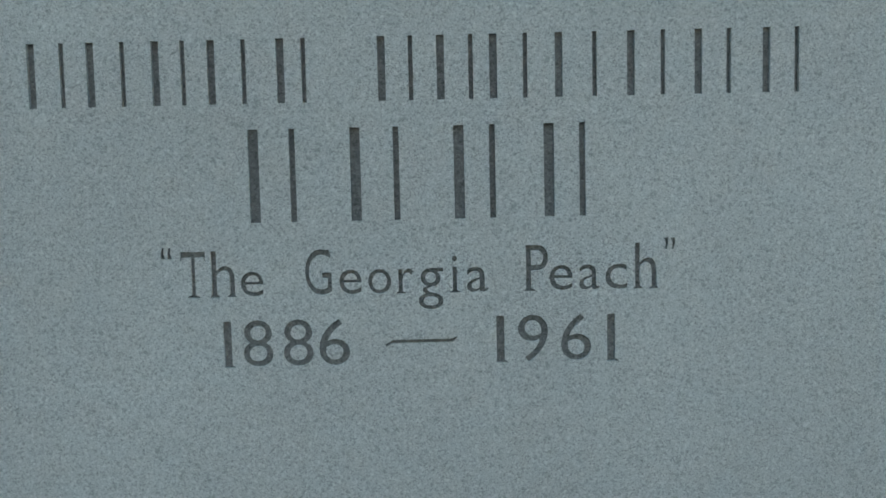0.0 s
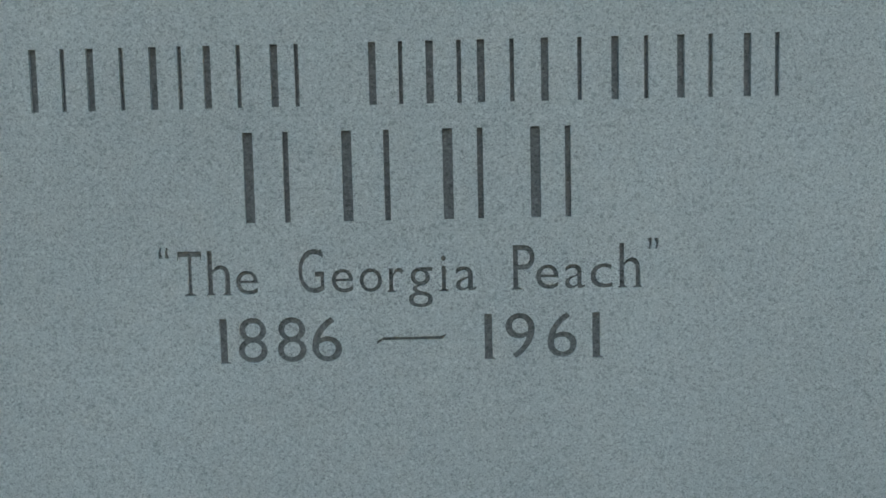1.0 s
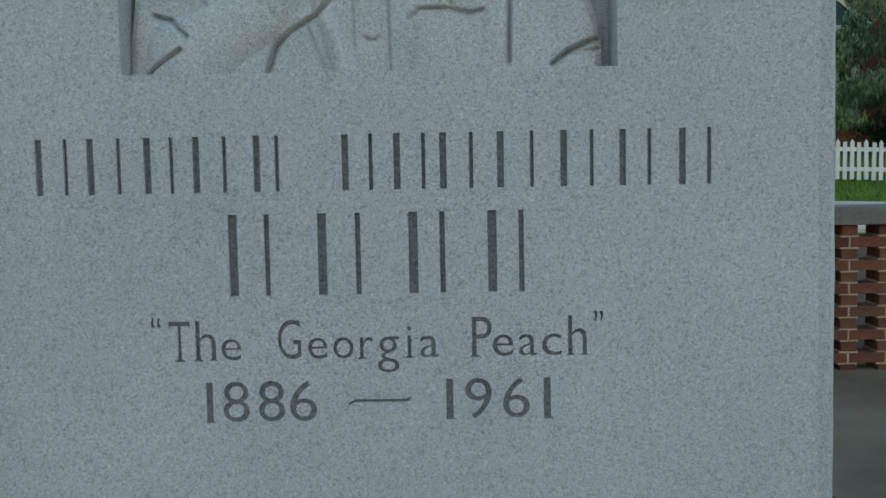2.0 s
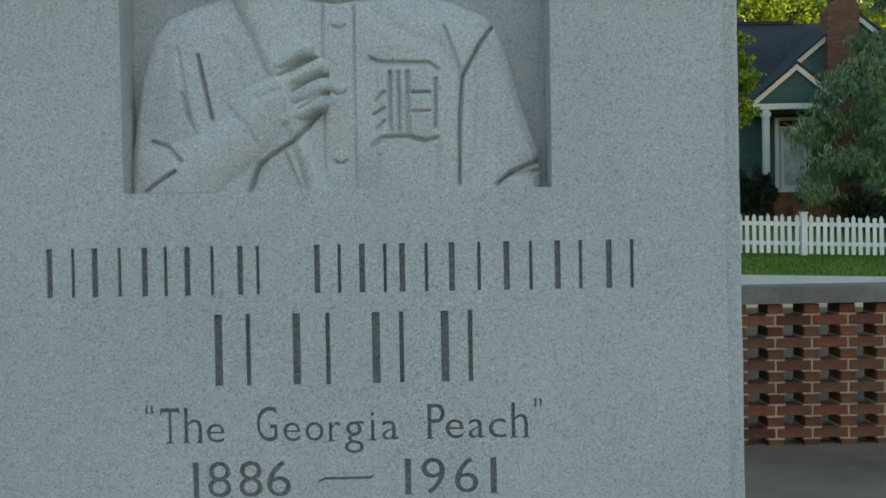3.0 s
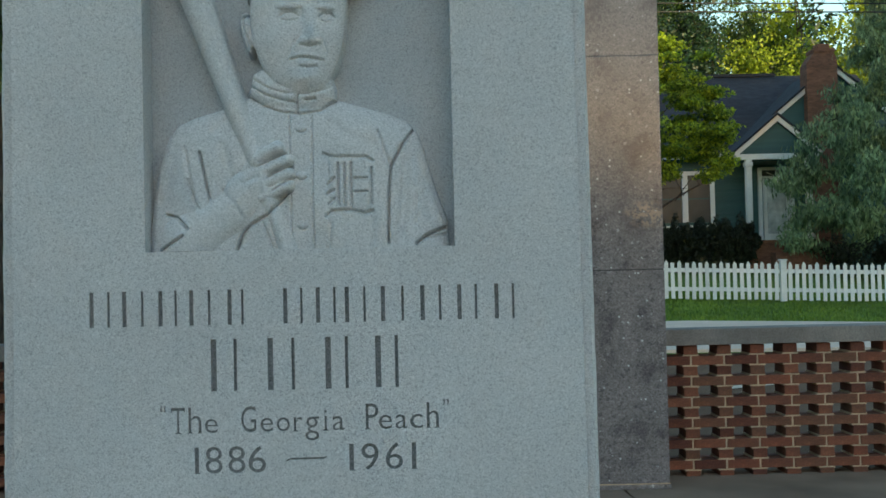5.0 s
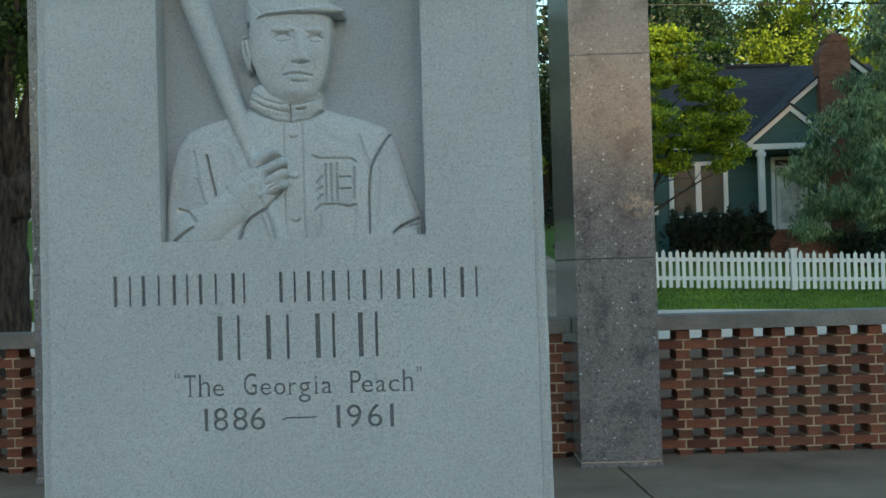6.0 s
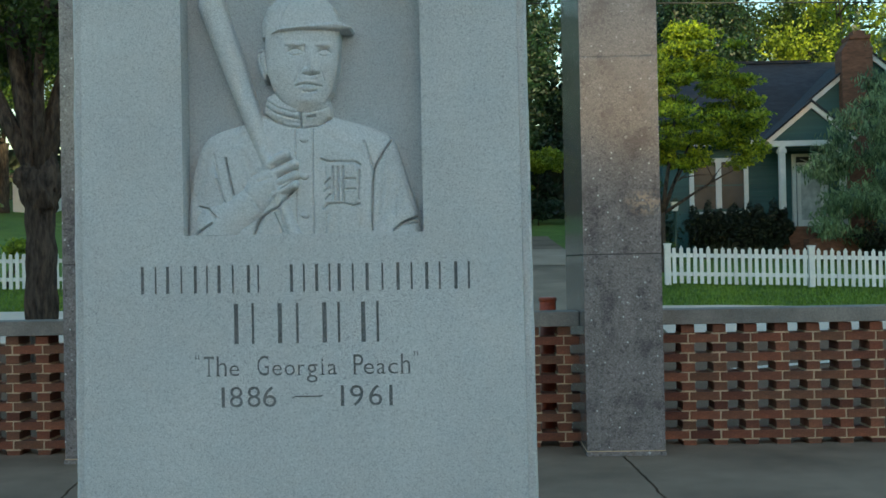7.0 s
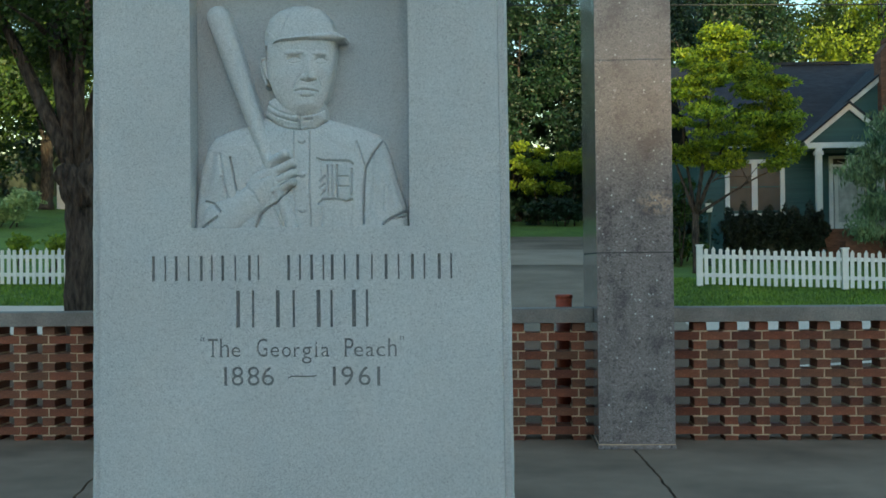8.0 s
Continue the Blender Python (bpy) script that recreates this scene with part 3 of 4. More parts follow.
    for pts, w, dp in (([(172, 304), (184, 309), (200, 304)], 1.8, 0.0015), ([(224, 304), (238, 307), (248, 303)], 1.8, 0.0015), ([(204, 300), (205, 290)], 2.2, 0.003), ([(200, 264), (193, 254), (189, 244)], 1.6, 0.0035), ([(231, 260), (235, 246)], 1.4, 0.003),
                       ([(190, 237), (202, 240), (212, 239), (230, 236)], 1.5, 0.006), ([(202, 228), (212, 226.5), (222, 228)], 1.8, 0.003), ([(203, 256), (213, 252.5), (227, 256)], 1.7, 0.005), ([(137, 296), (130, 292), (130, 280), (136, 264), (139, 253)], 1.5, 0.008)):
        h -= face * groove(pts, w, dp) if pts[0][0] > 150 else groove(pts, w, dp) * (h > 0.01)
    h += face * 0.0022 * (oval(210, 243, 15, 3.5) + oval(211, 233, 13, 4.5))
    # cap and its peak
    crown = inside([(133, 318), (133, 345), (142, 368), (160, 383), (185, 391), (212, 391), (235, 384), (252, 366), (261, 342), (268, 330), (200, 330), (165, 327), (150, 322)])
    bulge = inside([(133, 250), (133, 345), (142, 368), (160, 383), (185, 391), (212, 391), (235, 384), (252, 366), (261, 342), (268, 250)])
    h = np.maximum(h, (0.024 + 0.044 * dome(bulge, 60)) * (crown > 0))
    peak = inside([(150, 322), (165, 331), (200, 334), (262, 340), (281, 330), (278, 325), (240, 326), (200, 328), (165, 325)])
    h = np.maximum(h, (0.064 + 0.012 * dome(peak, 8)) * (peak > 0))
    h -= groove([(196, 391), (180, 370), (168, 345)], 1.2, 0.003)
    # bat, forearm and fist
    d, t = seg(50, 374, 187, -18)
    r = np.interp(t, [0, 0.24, 0.72, 1], [21, 19, 11, 12])
    h = np.maximum(h, (0.024 + 0.030 * np.sqrt(np.clip(1 - (d / r) ** 2, 0, 1)) + 0.012 * t) * (d < r))
    d, t = seg(54, 14, 138, 66)
    r = 34 - 8 * t
    h = np.maximum(h, (0.032 + 0.028 * np.sqrt(np.clip(1 - (d / r) ** 2, 0, 1))) * (d < r) * (V > -1))
    back = inside([(84, 44), (104, 82), (128, 112), (146, 124), (166, 120), (176, 92), (168, 66), (150, 54), (120, 36)])
    h = np.maximum(h, (0.040 + 0.024 * dome(back, 34)) * (back > 0))
    for ax, av, bx, bv in ((140, 112, 170, 127), (148, 97, 183, 111), (152, 81, 184, 94), (150, 65, 183, 79)):
        d, t = seg(ax, av, bx, bv)
        h = np.maximum(h, (0.046 + 0.012 * t + 0.016 * np.sqrt(np.clip(1 - (d / 8.2) ** 2, 0, 1))) * (d < 8.2))
    for pts in ([(146, 104), (164, 112), (180, 120)], [(158, 90), (172, 97), (189, 104)], [(164, 73), (176, 80), (190, 88)]):
        h -= groove(pts, 1.3, 0.009)
    h -= groove([(116, 0), (124, 22), (136, 32), (158, 44), (182, 70)], 1.6, 0.016)
    # the sleeve's cuff over the forearm, the wrist and the tendons of the hand
    h -= groove([(28, 47), (42, 43), (56, 29)], 1.5, 0.014) + groove([(22, 2), (34, 9), (50, 19)], 1.5, 0.014)
    h -= groove([(100, 74), (114, 60), (124, 42)], 3.5, 0.003) + groove([(120, 96), (142, 104)], 3.0, 0.0025) + groove([(126, 84), (146, 90)], 3.0, 0.0025) + groove([(150, 34), (162, 4)], 1.6, 0.006)
    # weathered tooling and a soft touch over the steps
    for _ in range(1):
        p = np.pad(h, 1, mode="edge")
        h = (p[:-2, 1:-1] + p[2:, 1:-1] + p[1:-1, :-2] + p[1:-1, 2:] + 2 * h) / 6
    h = np.clip(h, 0, 0.080)
    v = np.stack([X, FLOOR - h, Z], -1).reshape(-1, 3)
    idx = np.arange(nx * nz).reshape(nz, nx)
    f = np.stack([idx[:-1, :-1], idx[:-1, 1:], idx[1:, 1:], idx[1:, :-1]], -1).reshape(-1, 4)
    return v.tolist(), f.tolist(), [int(q) for q in (h[:-1, :-1] < 0.003).ravel()]


rv, rf, field = relief_mesh()
relief = raw("relief_panel", rv, rf, M_RELIEF, memorial, "carved relief of a capped figure holding a bat", smooth=True)
# floor of the panel, under 3 mm of relief, takes the darker granite
relief.data.materials.append(M_FIELD)
relief.data.polygons.foreach_set("material_index", field)

# ---- granite pillars ----
def pillar(x0, label):
    ob = thing("granite_pillar", x0, 4.4, 0, label, "pillar", "granite pillars")
    zs = [0.0345, 1.333, 2.64, 3.95]
    for a, b in zip(zs, zs[1:]):
        part("granite_block", boxed(0, 0.515, 0, 1.30, a, b - (0.007 if b < 2 else 0.0015), bevel=0.003), M_PILLAR, ob)
        part("joint", boxed(0.004, 0.511, *((0.004, 1.296) if b < 2 else (0.0015, 1.2985)), b - 0.009, b + 0.003), M_JOINT if b < 2 else M_CAP, ob)
    part("base_block", boxed(-0.006, 0.521, -0.010, 1.304, 0.0, 0.029, bevel=0.003), M_PILLAR, ob)
    part("mortar_bed", boxed(-0.001, 0.516, -0.003, 1.2985, 0.029, 0.0345), M_MORTAR, ob, "pale mortar bed under the granite")
    return ob


pillar(1.184, "polished brown granite pillar on the concrete paving")
pillar(-2.288, "polished brown granite pillar partly behind the memorial")

# ---- pierced brick wall ----
PITCH, COURSE, WY, DEEP = 0.215, 0.1334 / 2, 4.77, 0.2
X_JOINT = 1.936


def brick_mesh(name, w, d, hgt, seed):
    rng = random.Random(seed)
    bm = boxed(-w / 2, w / 2, 0, d, -hgt / 2, hgt / 2)
    for v in bm.verts:
        v.co += Vector((rng.uniform(-1, 1), rng.uniform(-1, 1), rng.uniform(-1, 1))) * 0.0018
    bmesh.ops.bevel(bm, geom=bm.edges[:], offset=0.003, segments=1, affect="EDGES")
    me = bpy.data.meshes.new(name)
    bm.to_mesh(me)
    bm.free()
    me.materials.append(M_BRICK)
    return me


STRETCH = [brick_mesh("brick", PITCH - 0.010, 0.095, COURSE - 0.010, s) for s in range(3)]
HEADER = [brick_mesh("brick", 0.092, DEEP, COURSE - 0.009, s + 9) for s in range(3)]


def pierced_wall(name, x0, x1, near0, near1, label):
    """Courses of stretchers, with single headers between them over each joint. Bricks of the near stretch are pieces of their own."""
    ob = thing(name, 0, WY, 0, label, "brick wall", kind="structure")
    rng = random.Random(name)
    mort, rest = bmesh.new(), bmesh.new()
    k0, k1 = math.ceil((x0 - X_JOINT) / PITCH), math.floor((x1 - X_JOINT) / PITCH)
    for row in range(13):
        z = 0.0035 + row * COURSE
        if row % 2:
            for k in range(k0 - 1, k1 + 1):
                a, b = max(X_JOINT + k * PITCH + 0.005, x0), min(X_JOINT + (k + 1) * PITCH - 0.005, x1)
                if b - a < 0.03:
                    continue
                hz = COURSE / 2 - 0.005
                box(rest, a, b, 0.105, DEEP, z - hz, z + hz)
                if b - a > PITCH - 0.02 and near0 < a < near1:
                    br = new("brick", rng.choice(STRETCH))
                    br.location, br.parent = ((a + b) / 2, rng.uniform(-0.002, 0.002), z), ob
                    br.rotation_euler = (0, rng.uniform(-0.006, 0.006), rng.uniform(-0.008, 0.008))
                else:
                    box(rest, a, b, rng.uniform(-0.002, 0.002), 0.095, z - hz, z + hz)
            for k in range(k0, k1 + 1):
                x = X_JOINT + k * PITCH
                box(mort, x - 0.006, x + 0.006, 0.004, DEEP - 0.004, z - COURSE / 2 + 0.003, z + COURSE / 2 - 0.003)
        else:
            for k in range(k0, k1 + 1):
                x = X_JOINT + k * PITCH + rng.uniform(-0.004, 0.004)
                if x - 0.046 < x0 or x + 0.046 > x1:
                    continue
                if near0 < x < near1:
                    br = new("brick", rng.choice(HEADER))
                    br.location, br.parent = (x, rng.uniform(-0.003, 0.003), z), ob
                    br.rotation_euler = (0, rng.uniform(-0.008, 0.008), rng.uniform(-0.012, 0.012))
                else:
                    hz = COURSE / 2 - 0.0045
                    box(rest, x - 0.046, x + 0.046, rng.uniform(-0.003, 0.003), DEEP, z - hz, z + hz)
                for s in (-1, 1):
                    if 0 <= row + s <= 12:
                        zz = z + s * COURSE / 2
                        box(mort, x - 0.052, x + 0.052, 0.004, DEEP - 0.004, zz - 0.0065, zz + 0.0065)
    tagged(part("brick_rest", rest, M_BRICKS, ob), kind="stuff")
    part("mortar", mort, M_MORTAR, ob, "pale tan mortar joints")
    cz = 0.0035 + 12.5 * COURSE
    n = max(1, round((x1 - x0) / 2.4))
    for i in range(n):
        a, b = x0 + (x1 - x0) * i / n, x0 + (x1 - x0) * (i + 1) / n
        part("coping_stone", boxed(a + 0.002, b - 0.002, -0.03, DEEP + 0.03, cz, cz + 0.103, bevel=0.008), M_CAP, ob, "grey cast stone coping")
    return ob


pierced_wall("wall_right", 1.70, 11.0, 1.6, 3.9, "pierced red brick wall with grey stone coping")
pierced_wall("wall_middle", -1.772, 1.183, 0.3, 1.3, "pierced red brick wall between two granite pillars")
pierced_wall("wall_left", -11.0, -2.290, -3.9, -2.2, "pierced red brick wall with grey stone coping")


# ---- picket fences ----
def picket_mesh(pointed):
    w, t = 0.040, 0.02
    top = [(w, 0.775), (0, 0.84), (-w, 0.775)] if pointed else [(w * 0.95, 0.77), (w * 0.8, 0.79), (-w * 0.8, 0.79), (-w * 0.95, 0.77)]
    bm = prism(bmesh.new(), [(-w, 0.03), (w, 0.03)] + top, 0, t)
    me = bpy.data.meshes.new("picket")
    bm.to_mesh(me)
    bm.free()
    me.materials.append(M_WHITE)
    return me


PICKETS = [picket_mesh(True), picket_mesh(False)]


def picket_fence(x0, x1, y, label):
    ob = thing("picket_fence", x0, y, lie(x0, y), label, "fence", "picket fences")
    rng = random.Random(x0)
    n = int((x1 - x0) / 0.146)
    base = lie(x0, y)
    for i in range(n + 1):
        x = x0 + i * 0.146
        if i % 21 == 0:
            p = part("post", boxed(-0.062, 0.062, -0.04, 0.085, 0, 0.86, bevel=0.006), M_WHITE, ob)
            part("post_cap", boxed(-0.08, 0.08, -0.058, 0.103, 0.86, 0.895, bevel=0.012), M_WHITE, p)
            p.location = (x - x0, 0, lie(x, y) - base)
            continue
        p = new("picket", PICKETS[i % 2])
        p.parent = ob
        p.location = (x - x0, rng.uniform(-0.003, 0.003), lie(x, y) - base + rng.uniform(-0.008, 0.008))
        p.rotation_euler = (rng.uniform(-0.01, 0.01), rng.uniform(-0.014, 0.014), 0)
    for z in (0.20, 0.60):
        bm = bmesh.new()
        rings = [[bm.verts.new((x - x0, yy, lie(x, y) - base + z + dz)) for yy, dz in ((0.022, 0), (0.022, 0.085), (0.060, 0.085), (0.060, 0))] for x in steps(x0, x1, 1.5)]
        for r, s in zip(rings, rings[1:]):
            for i in range(4):
                bm.faces.new((r[i], r[i - 1], s[i - 1], s[i]))
        bm.faces.new(rings[0])
        bm.faces.new(list(reversed(rings[-1])))
        part("rail", bm, M_WHITE, ob)
    return ob


picket_fence(4.70, 17.0, 20.5, "white painted wooden picket fence on the lawn")
picket_fence(-24.0, -4.2, 20.5, "white painted wooden picket fence beyond the tree")


# ---- the teal house ----
HX, HY, HZ = 6.0, 30.0, 1.45
house = thing("house", HX, HY, HZ, "small teal wooden house with white trim and dark roof", "house")
def hb(x0, x1, y0, y1, z0, z1, bevel=0.0):
    return boxed(x0 - HX, x1 - HX, y0 - HY, y1 - HY, z0 - HZ, z1 - HZ, bevel=bevel)


part("wall", hb(6.4, 9.95, 30.35, 38.0, 1.2, 4.72), M_SIDING, house)
part("wall", prism(bmesh.new(), [(9.95 - HX, 1.2 - HZ), (15.3 - HX, 1.2 - HZ), (15.3 - HX, 4.75 - HZ), (12.6 - HX, 7.05 - HZ), (9.95 - HX, 4.85 - HZ)], 0.25, 6.0), M_SIDING, house)
for i in range(26):
    z = 1.5 + i * 0.125
    if z < 4.6:
        part("siding_board", prism(bmesh.new(), [(6.4 - HX, z - HZ), (9.95 - HX, z - HZ), (9.95 - HX, z + 0.12 - HZ), (6.4 - HX, z + 0.12 - HZ)], 0.318, 0.36), M_SIDING, house)


def roof_slab(x0, x1, y0, z0, y1, z1, t=0.12):
    bm = bmesh.new()
    vs = [bm.verts.new((x - HX, y - HY, z - HZ - d)) for d in (0, t) for y, z in ((y0, z0), (y1, z1)) for x in (x0, x1)]
    for q in ((0, 1, 3, 2), (4, 6, 7, 5), (0, 4, 5, 1), (2, 3, 7, 6), (0, 2, 6, 4), (1, 5, 7, 3)):
        bm.faces.new([vs[i] for i in q])
    return bm


part("roof", roof_slab(6.1, 15.0, 29.85, 4.78, 34.2, 7.84), M_ROOF, house)
part("roof", roof_slab(6.1, 15.0, 38.5, 4.78, 34.2, 7.84), M_ROOF, house)
part("ridge_vent", hb(9.6, 12.2, 34.1, 34.3, 7.82, 7.92), M_ROOF, house)
part("fascia", hb(6.1, 9.75, 29.80, 29.86, 4.62, 4.76), M_WHITE, house, "white painted eave board")


def gable(xa, xb, zb, xm, zm, y0, y1, w=0.13):
    """Two rakes, their roof planes and the gable's face."""
    for xs, zs in ((xa, zb), (xb, zb)):
        dx, dz = xm - xs, zm - zs
        ln = math.hypot(dx, dz)
        nx, nz = -dz / ln * (1 if dx > 0 else -1), abs(dx) / ln
        xs2, zs2 = xs - dx * 0.06, zs - dz * 0.06
        o = [(xs2 - HX, zs2 - HZ), (xm - HX, zm - HZ), (xm + 0 - HX, zm + w * 1.35 - HZ), (xs2 + nx * w - HX, zs2 + nz * w - HZ)]
        part("rake_board", prism(bmesh.new(), o, y0 - HY, y0 + 0.06 - HY), M_WHITE, house, "white painted gable trim")
        o2 = [(xs2 + nx * w - HX, zs2 + nz * w - HZ), (xm - HX, zm + w * 1.35 - HZ), (xm - HX, zm + w * 1.35 + 0.07 - HZ), (xs2 + nx * (w + 0.06) - HX, zs2 + nz * (w + 0.06) - HZ)]
        part("roof", prism(bmesh.new(), o2, y0 - 0.05 - HY, y1 - HY), M_ROOF, house)
    part("gable_face", prism(bmesh.new(), [(xa - HX, zb - HZ), (xb - HX, zb - HZ), (xm - HX, zm - HZ)], y0 + 0.12 - HY, y0 + 0.2 - HY), M_SIDING, house)


gable(9.46, 15.7, 4.66, 12.6, 7.24, 30.0, 34.0)
gable(9.36, 11.68, 4.62, 10.52, 5.58, 28.9, 30.4)
part("porch_beam", hb(9.31, 11.72, 28.95, 29.12, 4.48, 4.64), M_WHITE, house, "white painted porch beam")
part("porch_ceiling", hb(9.45, 11.72, 29.1, 30.3, 4.44, 4.50), M_SIDING, house)
part("porch_floor", hb(9.35, 12.0, 28.6, 30.3, 1.2, 2.12, bevel=0.02), M_HBRICK, house, "red brick porch base")
part("porch_step", hb(10.1, 11.5, 28.1, 28.6, 1.2, 1.75, bevel=0.02), M_HBRICK, house)
for cx in (9.66, 11.42):
    col = part("porch_column", hb(cx - 0.085, cx + 0.085, 28.95, 29.12, 2.12, 4.5, bevel=0.01), M_WHITE, house, "square white porch column")
    part("column_capital", hb(cx - 0.12, cx + 0.12, 28.92, 29.15, 4.28, 4.40, bevel=0.01), M_WHITE, col)
    part("column_base", hb(cx - 0.12, cx + 0.12, 28.92, 29.15, 2.12, 2.28, bevel=0.01), M_WHITE, col)
door = part("front_door", hb(10.45, 11.24, 30.20, 30.25, 2.14, 4.02), M_WHITE, house, "white door with glass panel")
part("door_glass", hb(10.56, 11.13, 30.185, 30.20, 2.35, 3.86), M_DOOR, door, "pale glass with the sky's reflection painted in")
for x0, x1, z0, z1 in ((10.30, 10.40, 2.12, 4.35), (11.27, 11.37, 2.12, 4.35), (10.40, 11.27, 4.27, 4.36), (10.40, 11.27, 4.03, 4.09), (10.40, 11.27, 2.10, 2.15)):
    part("door_frame", hb(x0, x1, 30.14, 30.26, z0, z1), M_WHITE, door)


def house_window(x0, x1, z0, z1, mids):
    w = part("window", hb(x0, x1, 30.30, 30.34, z0, z1), M_GLASS, house, "dark window glass with drawn blinds")
    for a, b, c, d in [(x0 - 0.1, x0 + 0.03, z0 - 0.1, z1 + 0.12), (x1 - 0.03, x1 + 0.1, z0 - 0.1, z1 + 0.12), (x0 + 0.03, x1 - 0.03, z1, z1 + 0.12)] + [(m - 0.085, m + 0.085, z0, z1) for m in mids]:
        part("window_frame", hb(a, b, 30.24, 30.33, c, d), M_WHITE, w, "white painted window frame")
    part("window_sill", hb(x0 - 0.12, x1 + 0.12, 30.20, 30.33, z0 - 0.16, z0 - 0.10), M_WHITE, w)
    for a, b in zip([x0] + mids, mids + [x1]):
        part("sash_rail", hb(a + 0.03, b - 0.03, 30.28, 30.31, (z0 + z1) / 2 - 0.02, (z0 + z1) / 2 + 0.02), M_SIDING, w)


house_window(7.31, 8.89, 2.75, 4.17, [8.09])
# transom light over the door: glass with three thin rays
light = part("transom_light", hb(10.40, 11.27, 30.21, 30.24, 4.09, 4.27), M_GLASS, door, "dark fan-shaped light over the door")
for k in range(5):
    a = math.pi * k / 4
    part("glazing_bar", tube(bmesh.new(), [(10.835 - HX, 30.19 - HY, 4.085 - HZ), (10.835 - HX + 0.40 * math.cos(a), 30.19 - HY, 4.085 - HZ + 0.17 * math.sin(a))], [0.014, 0.014], 6), M_WHITE, light)
# chimney with sloped shoulders below its cap
chimney = part("chimney", prism(bmesh.new(), [(x - HX, z - HZ) for x, z in ((11.74, 1.2), (12.66, 1.2), (12.66, 7.52), (12.56, 7.74), (11.98, 7.74), (11.74, 7.40))], -0.2, 0.4), M_HBRICK, house, "red brick chimney stack")
part("chimney_cap", hb(11.95, 12.60, 29.76, 30.44, 7.74, 7.86, bevel=0.02), M_HBRICK, chimney)
part("chimney_pot", hb(12.12, 12.48, 29.9, 30.3, 7.86, 8.02, bevel=0.03), M_HBRICK, chimney)


# ---- trees and shrubs ----
def tree(x, y, trunk_r, fork, limbs, clumps, count, size, leaf, seed, label, droop=0.0, slim=0.55, category="tree", name="tree", group="", burl=()):
    z = lie(x, y) - 0.04
    ob = thing(name, x, y, z, label, category, group)
    rng = random.Random(seed)
    bm = bmesh.new()
    lean = rng.uniform(-0.04, 0.04)
    up = steps(0, 1, 0.06)
    tube(bm, [(lean * min(1, u * 2) + 0.05 * trunk_r * noise.noise(Vector((u * 9, seed, 0))), 0.02 * u, fork * u) for u in up], [trunk_r * (1.0 + 0.35 * max(0, 1 - u / 0.15) ** 2 + 0.10 * noise.noise(Vector((seed, u * 11, 2)))) for u in up], 18, 0.28)
    for tip, r in limbs:
        tip = Vector(tip)
        a = Vector((lean, 0, fork - trunk_r * 0.8))
        m = a.lerp(tip, 0.45) + Vector((rng.uniform(-0.1, 0.1), rng.uniform(-0.1, 0.1), 0.12)) * tip.length * 0.18
        tube(bm, [a, a.lerp(m, 0.5), m, m.lerp(tip, 0.5) + Vector((0.03, 0, 0.04)) * tip.length * 0.3, tip], [r, r * 0.85, r * 0.65, r * 0.42, r * 0.12], 9, 0.25)
        for k in range(3):
            s = a.lerp(tip, rng.uniform(0.45, 0.9))
            e = s + Vector((rng.uniform(-1, 1), rng.uniform(-1, 1), rng.uniform(-0.1, 0.8))) * tip.length * 0.3
            tube(bm, [s, s.lerp(e, 0.5) + Vector((0, 0, 0.05)), e], [r * 0.3, r * 0.2, r * 0.05], 6)
    if burl:
        for c, r in burl:
            blob = bmesh.ops.create_icosphere(bm, subdivisions=3, radius=1.0)["verts"]
            for v in blob:
                n = v.co.normalized()
                v.co = Vector(c) + Vector((n.x * r[0], n.y * r[1], n.z * r[2])) * (1 + 0.25 * noise.noise(n * 2.3 + Vector(c)) + 0.22 * noise.noise(n * 6 + Vector(c)))
    for f in bm.faces:
        f.smooth = True
    part("trunk", bm, M_BARK, ob, "rough brown bark")
    leaves("crown", clumps, count, size, leaf, ob, seed, droop, slim)
    return ob


def cloud(seed, n, c, r, cr, flat=0.6):
    """n clumps spread unevenly through an ellipsoid at c with radii r."""
    rng = random.Random(seed)
    out = []
    while len(out) < n:
        d = Vector((rng.uniform(-1, 1), rng.uniform(-1, 1), rng.uniform(-1, 1)))
        if d.length <= 1 and d.length > 0.25:
            k = cr * rng.uniform(0.6, 1.35)
            out.append((c[0] + d.x * r[0], c[1] + d.y * r[1], c[2] + d.z * r[2], k, k, k * flat))
    return out


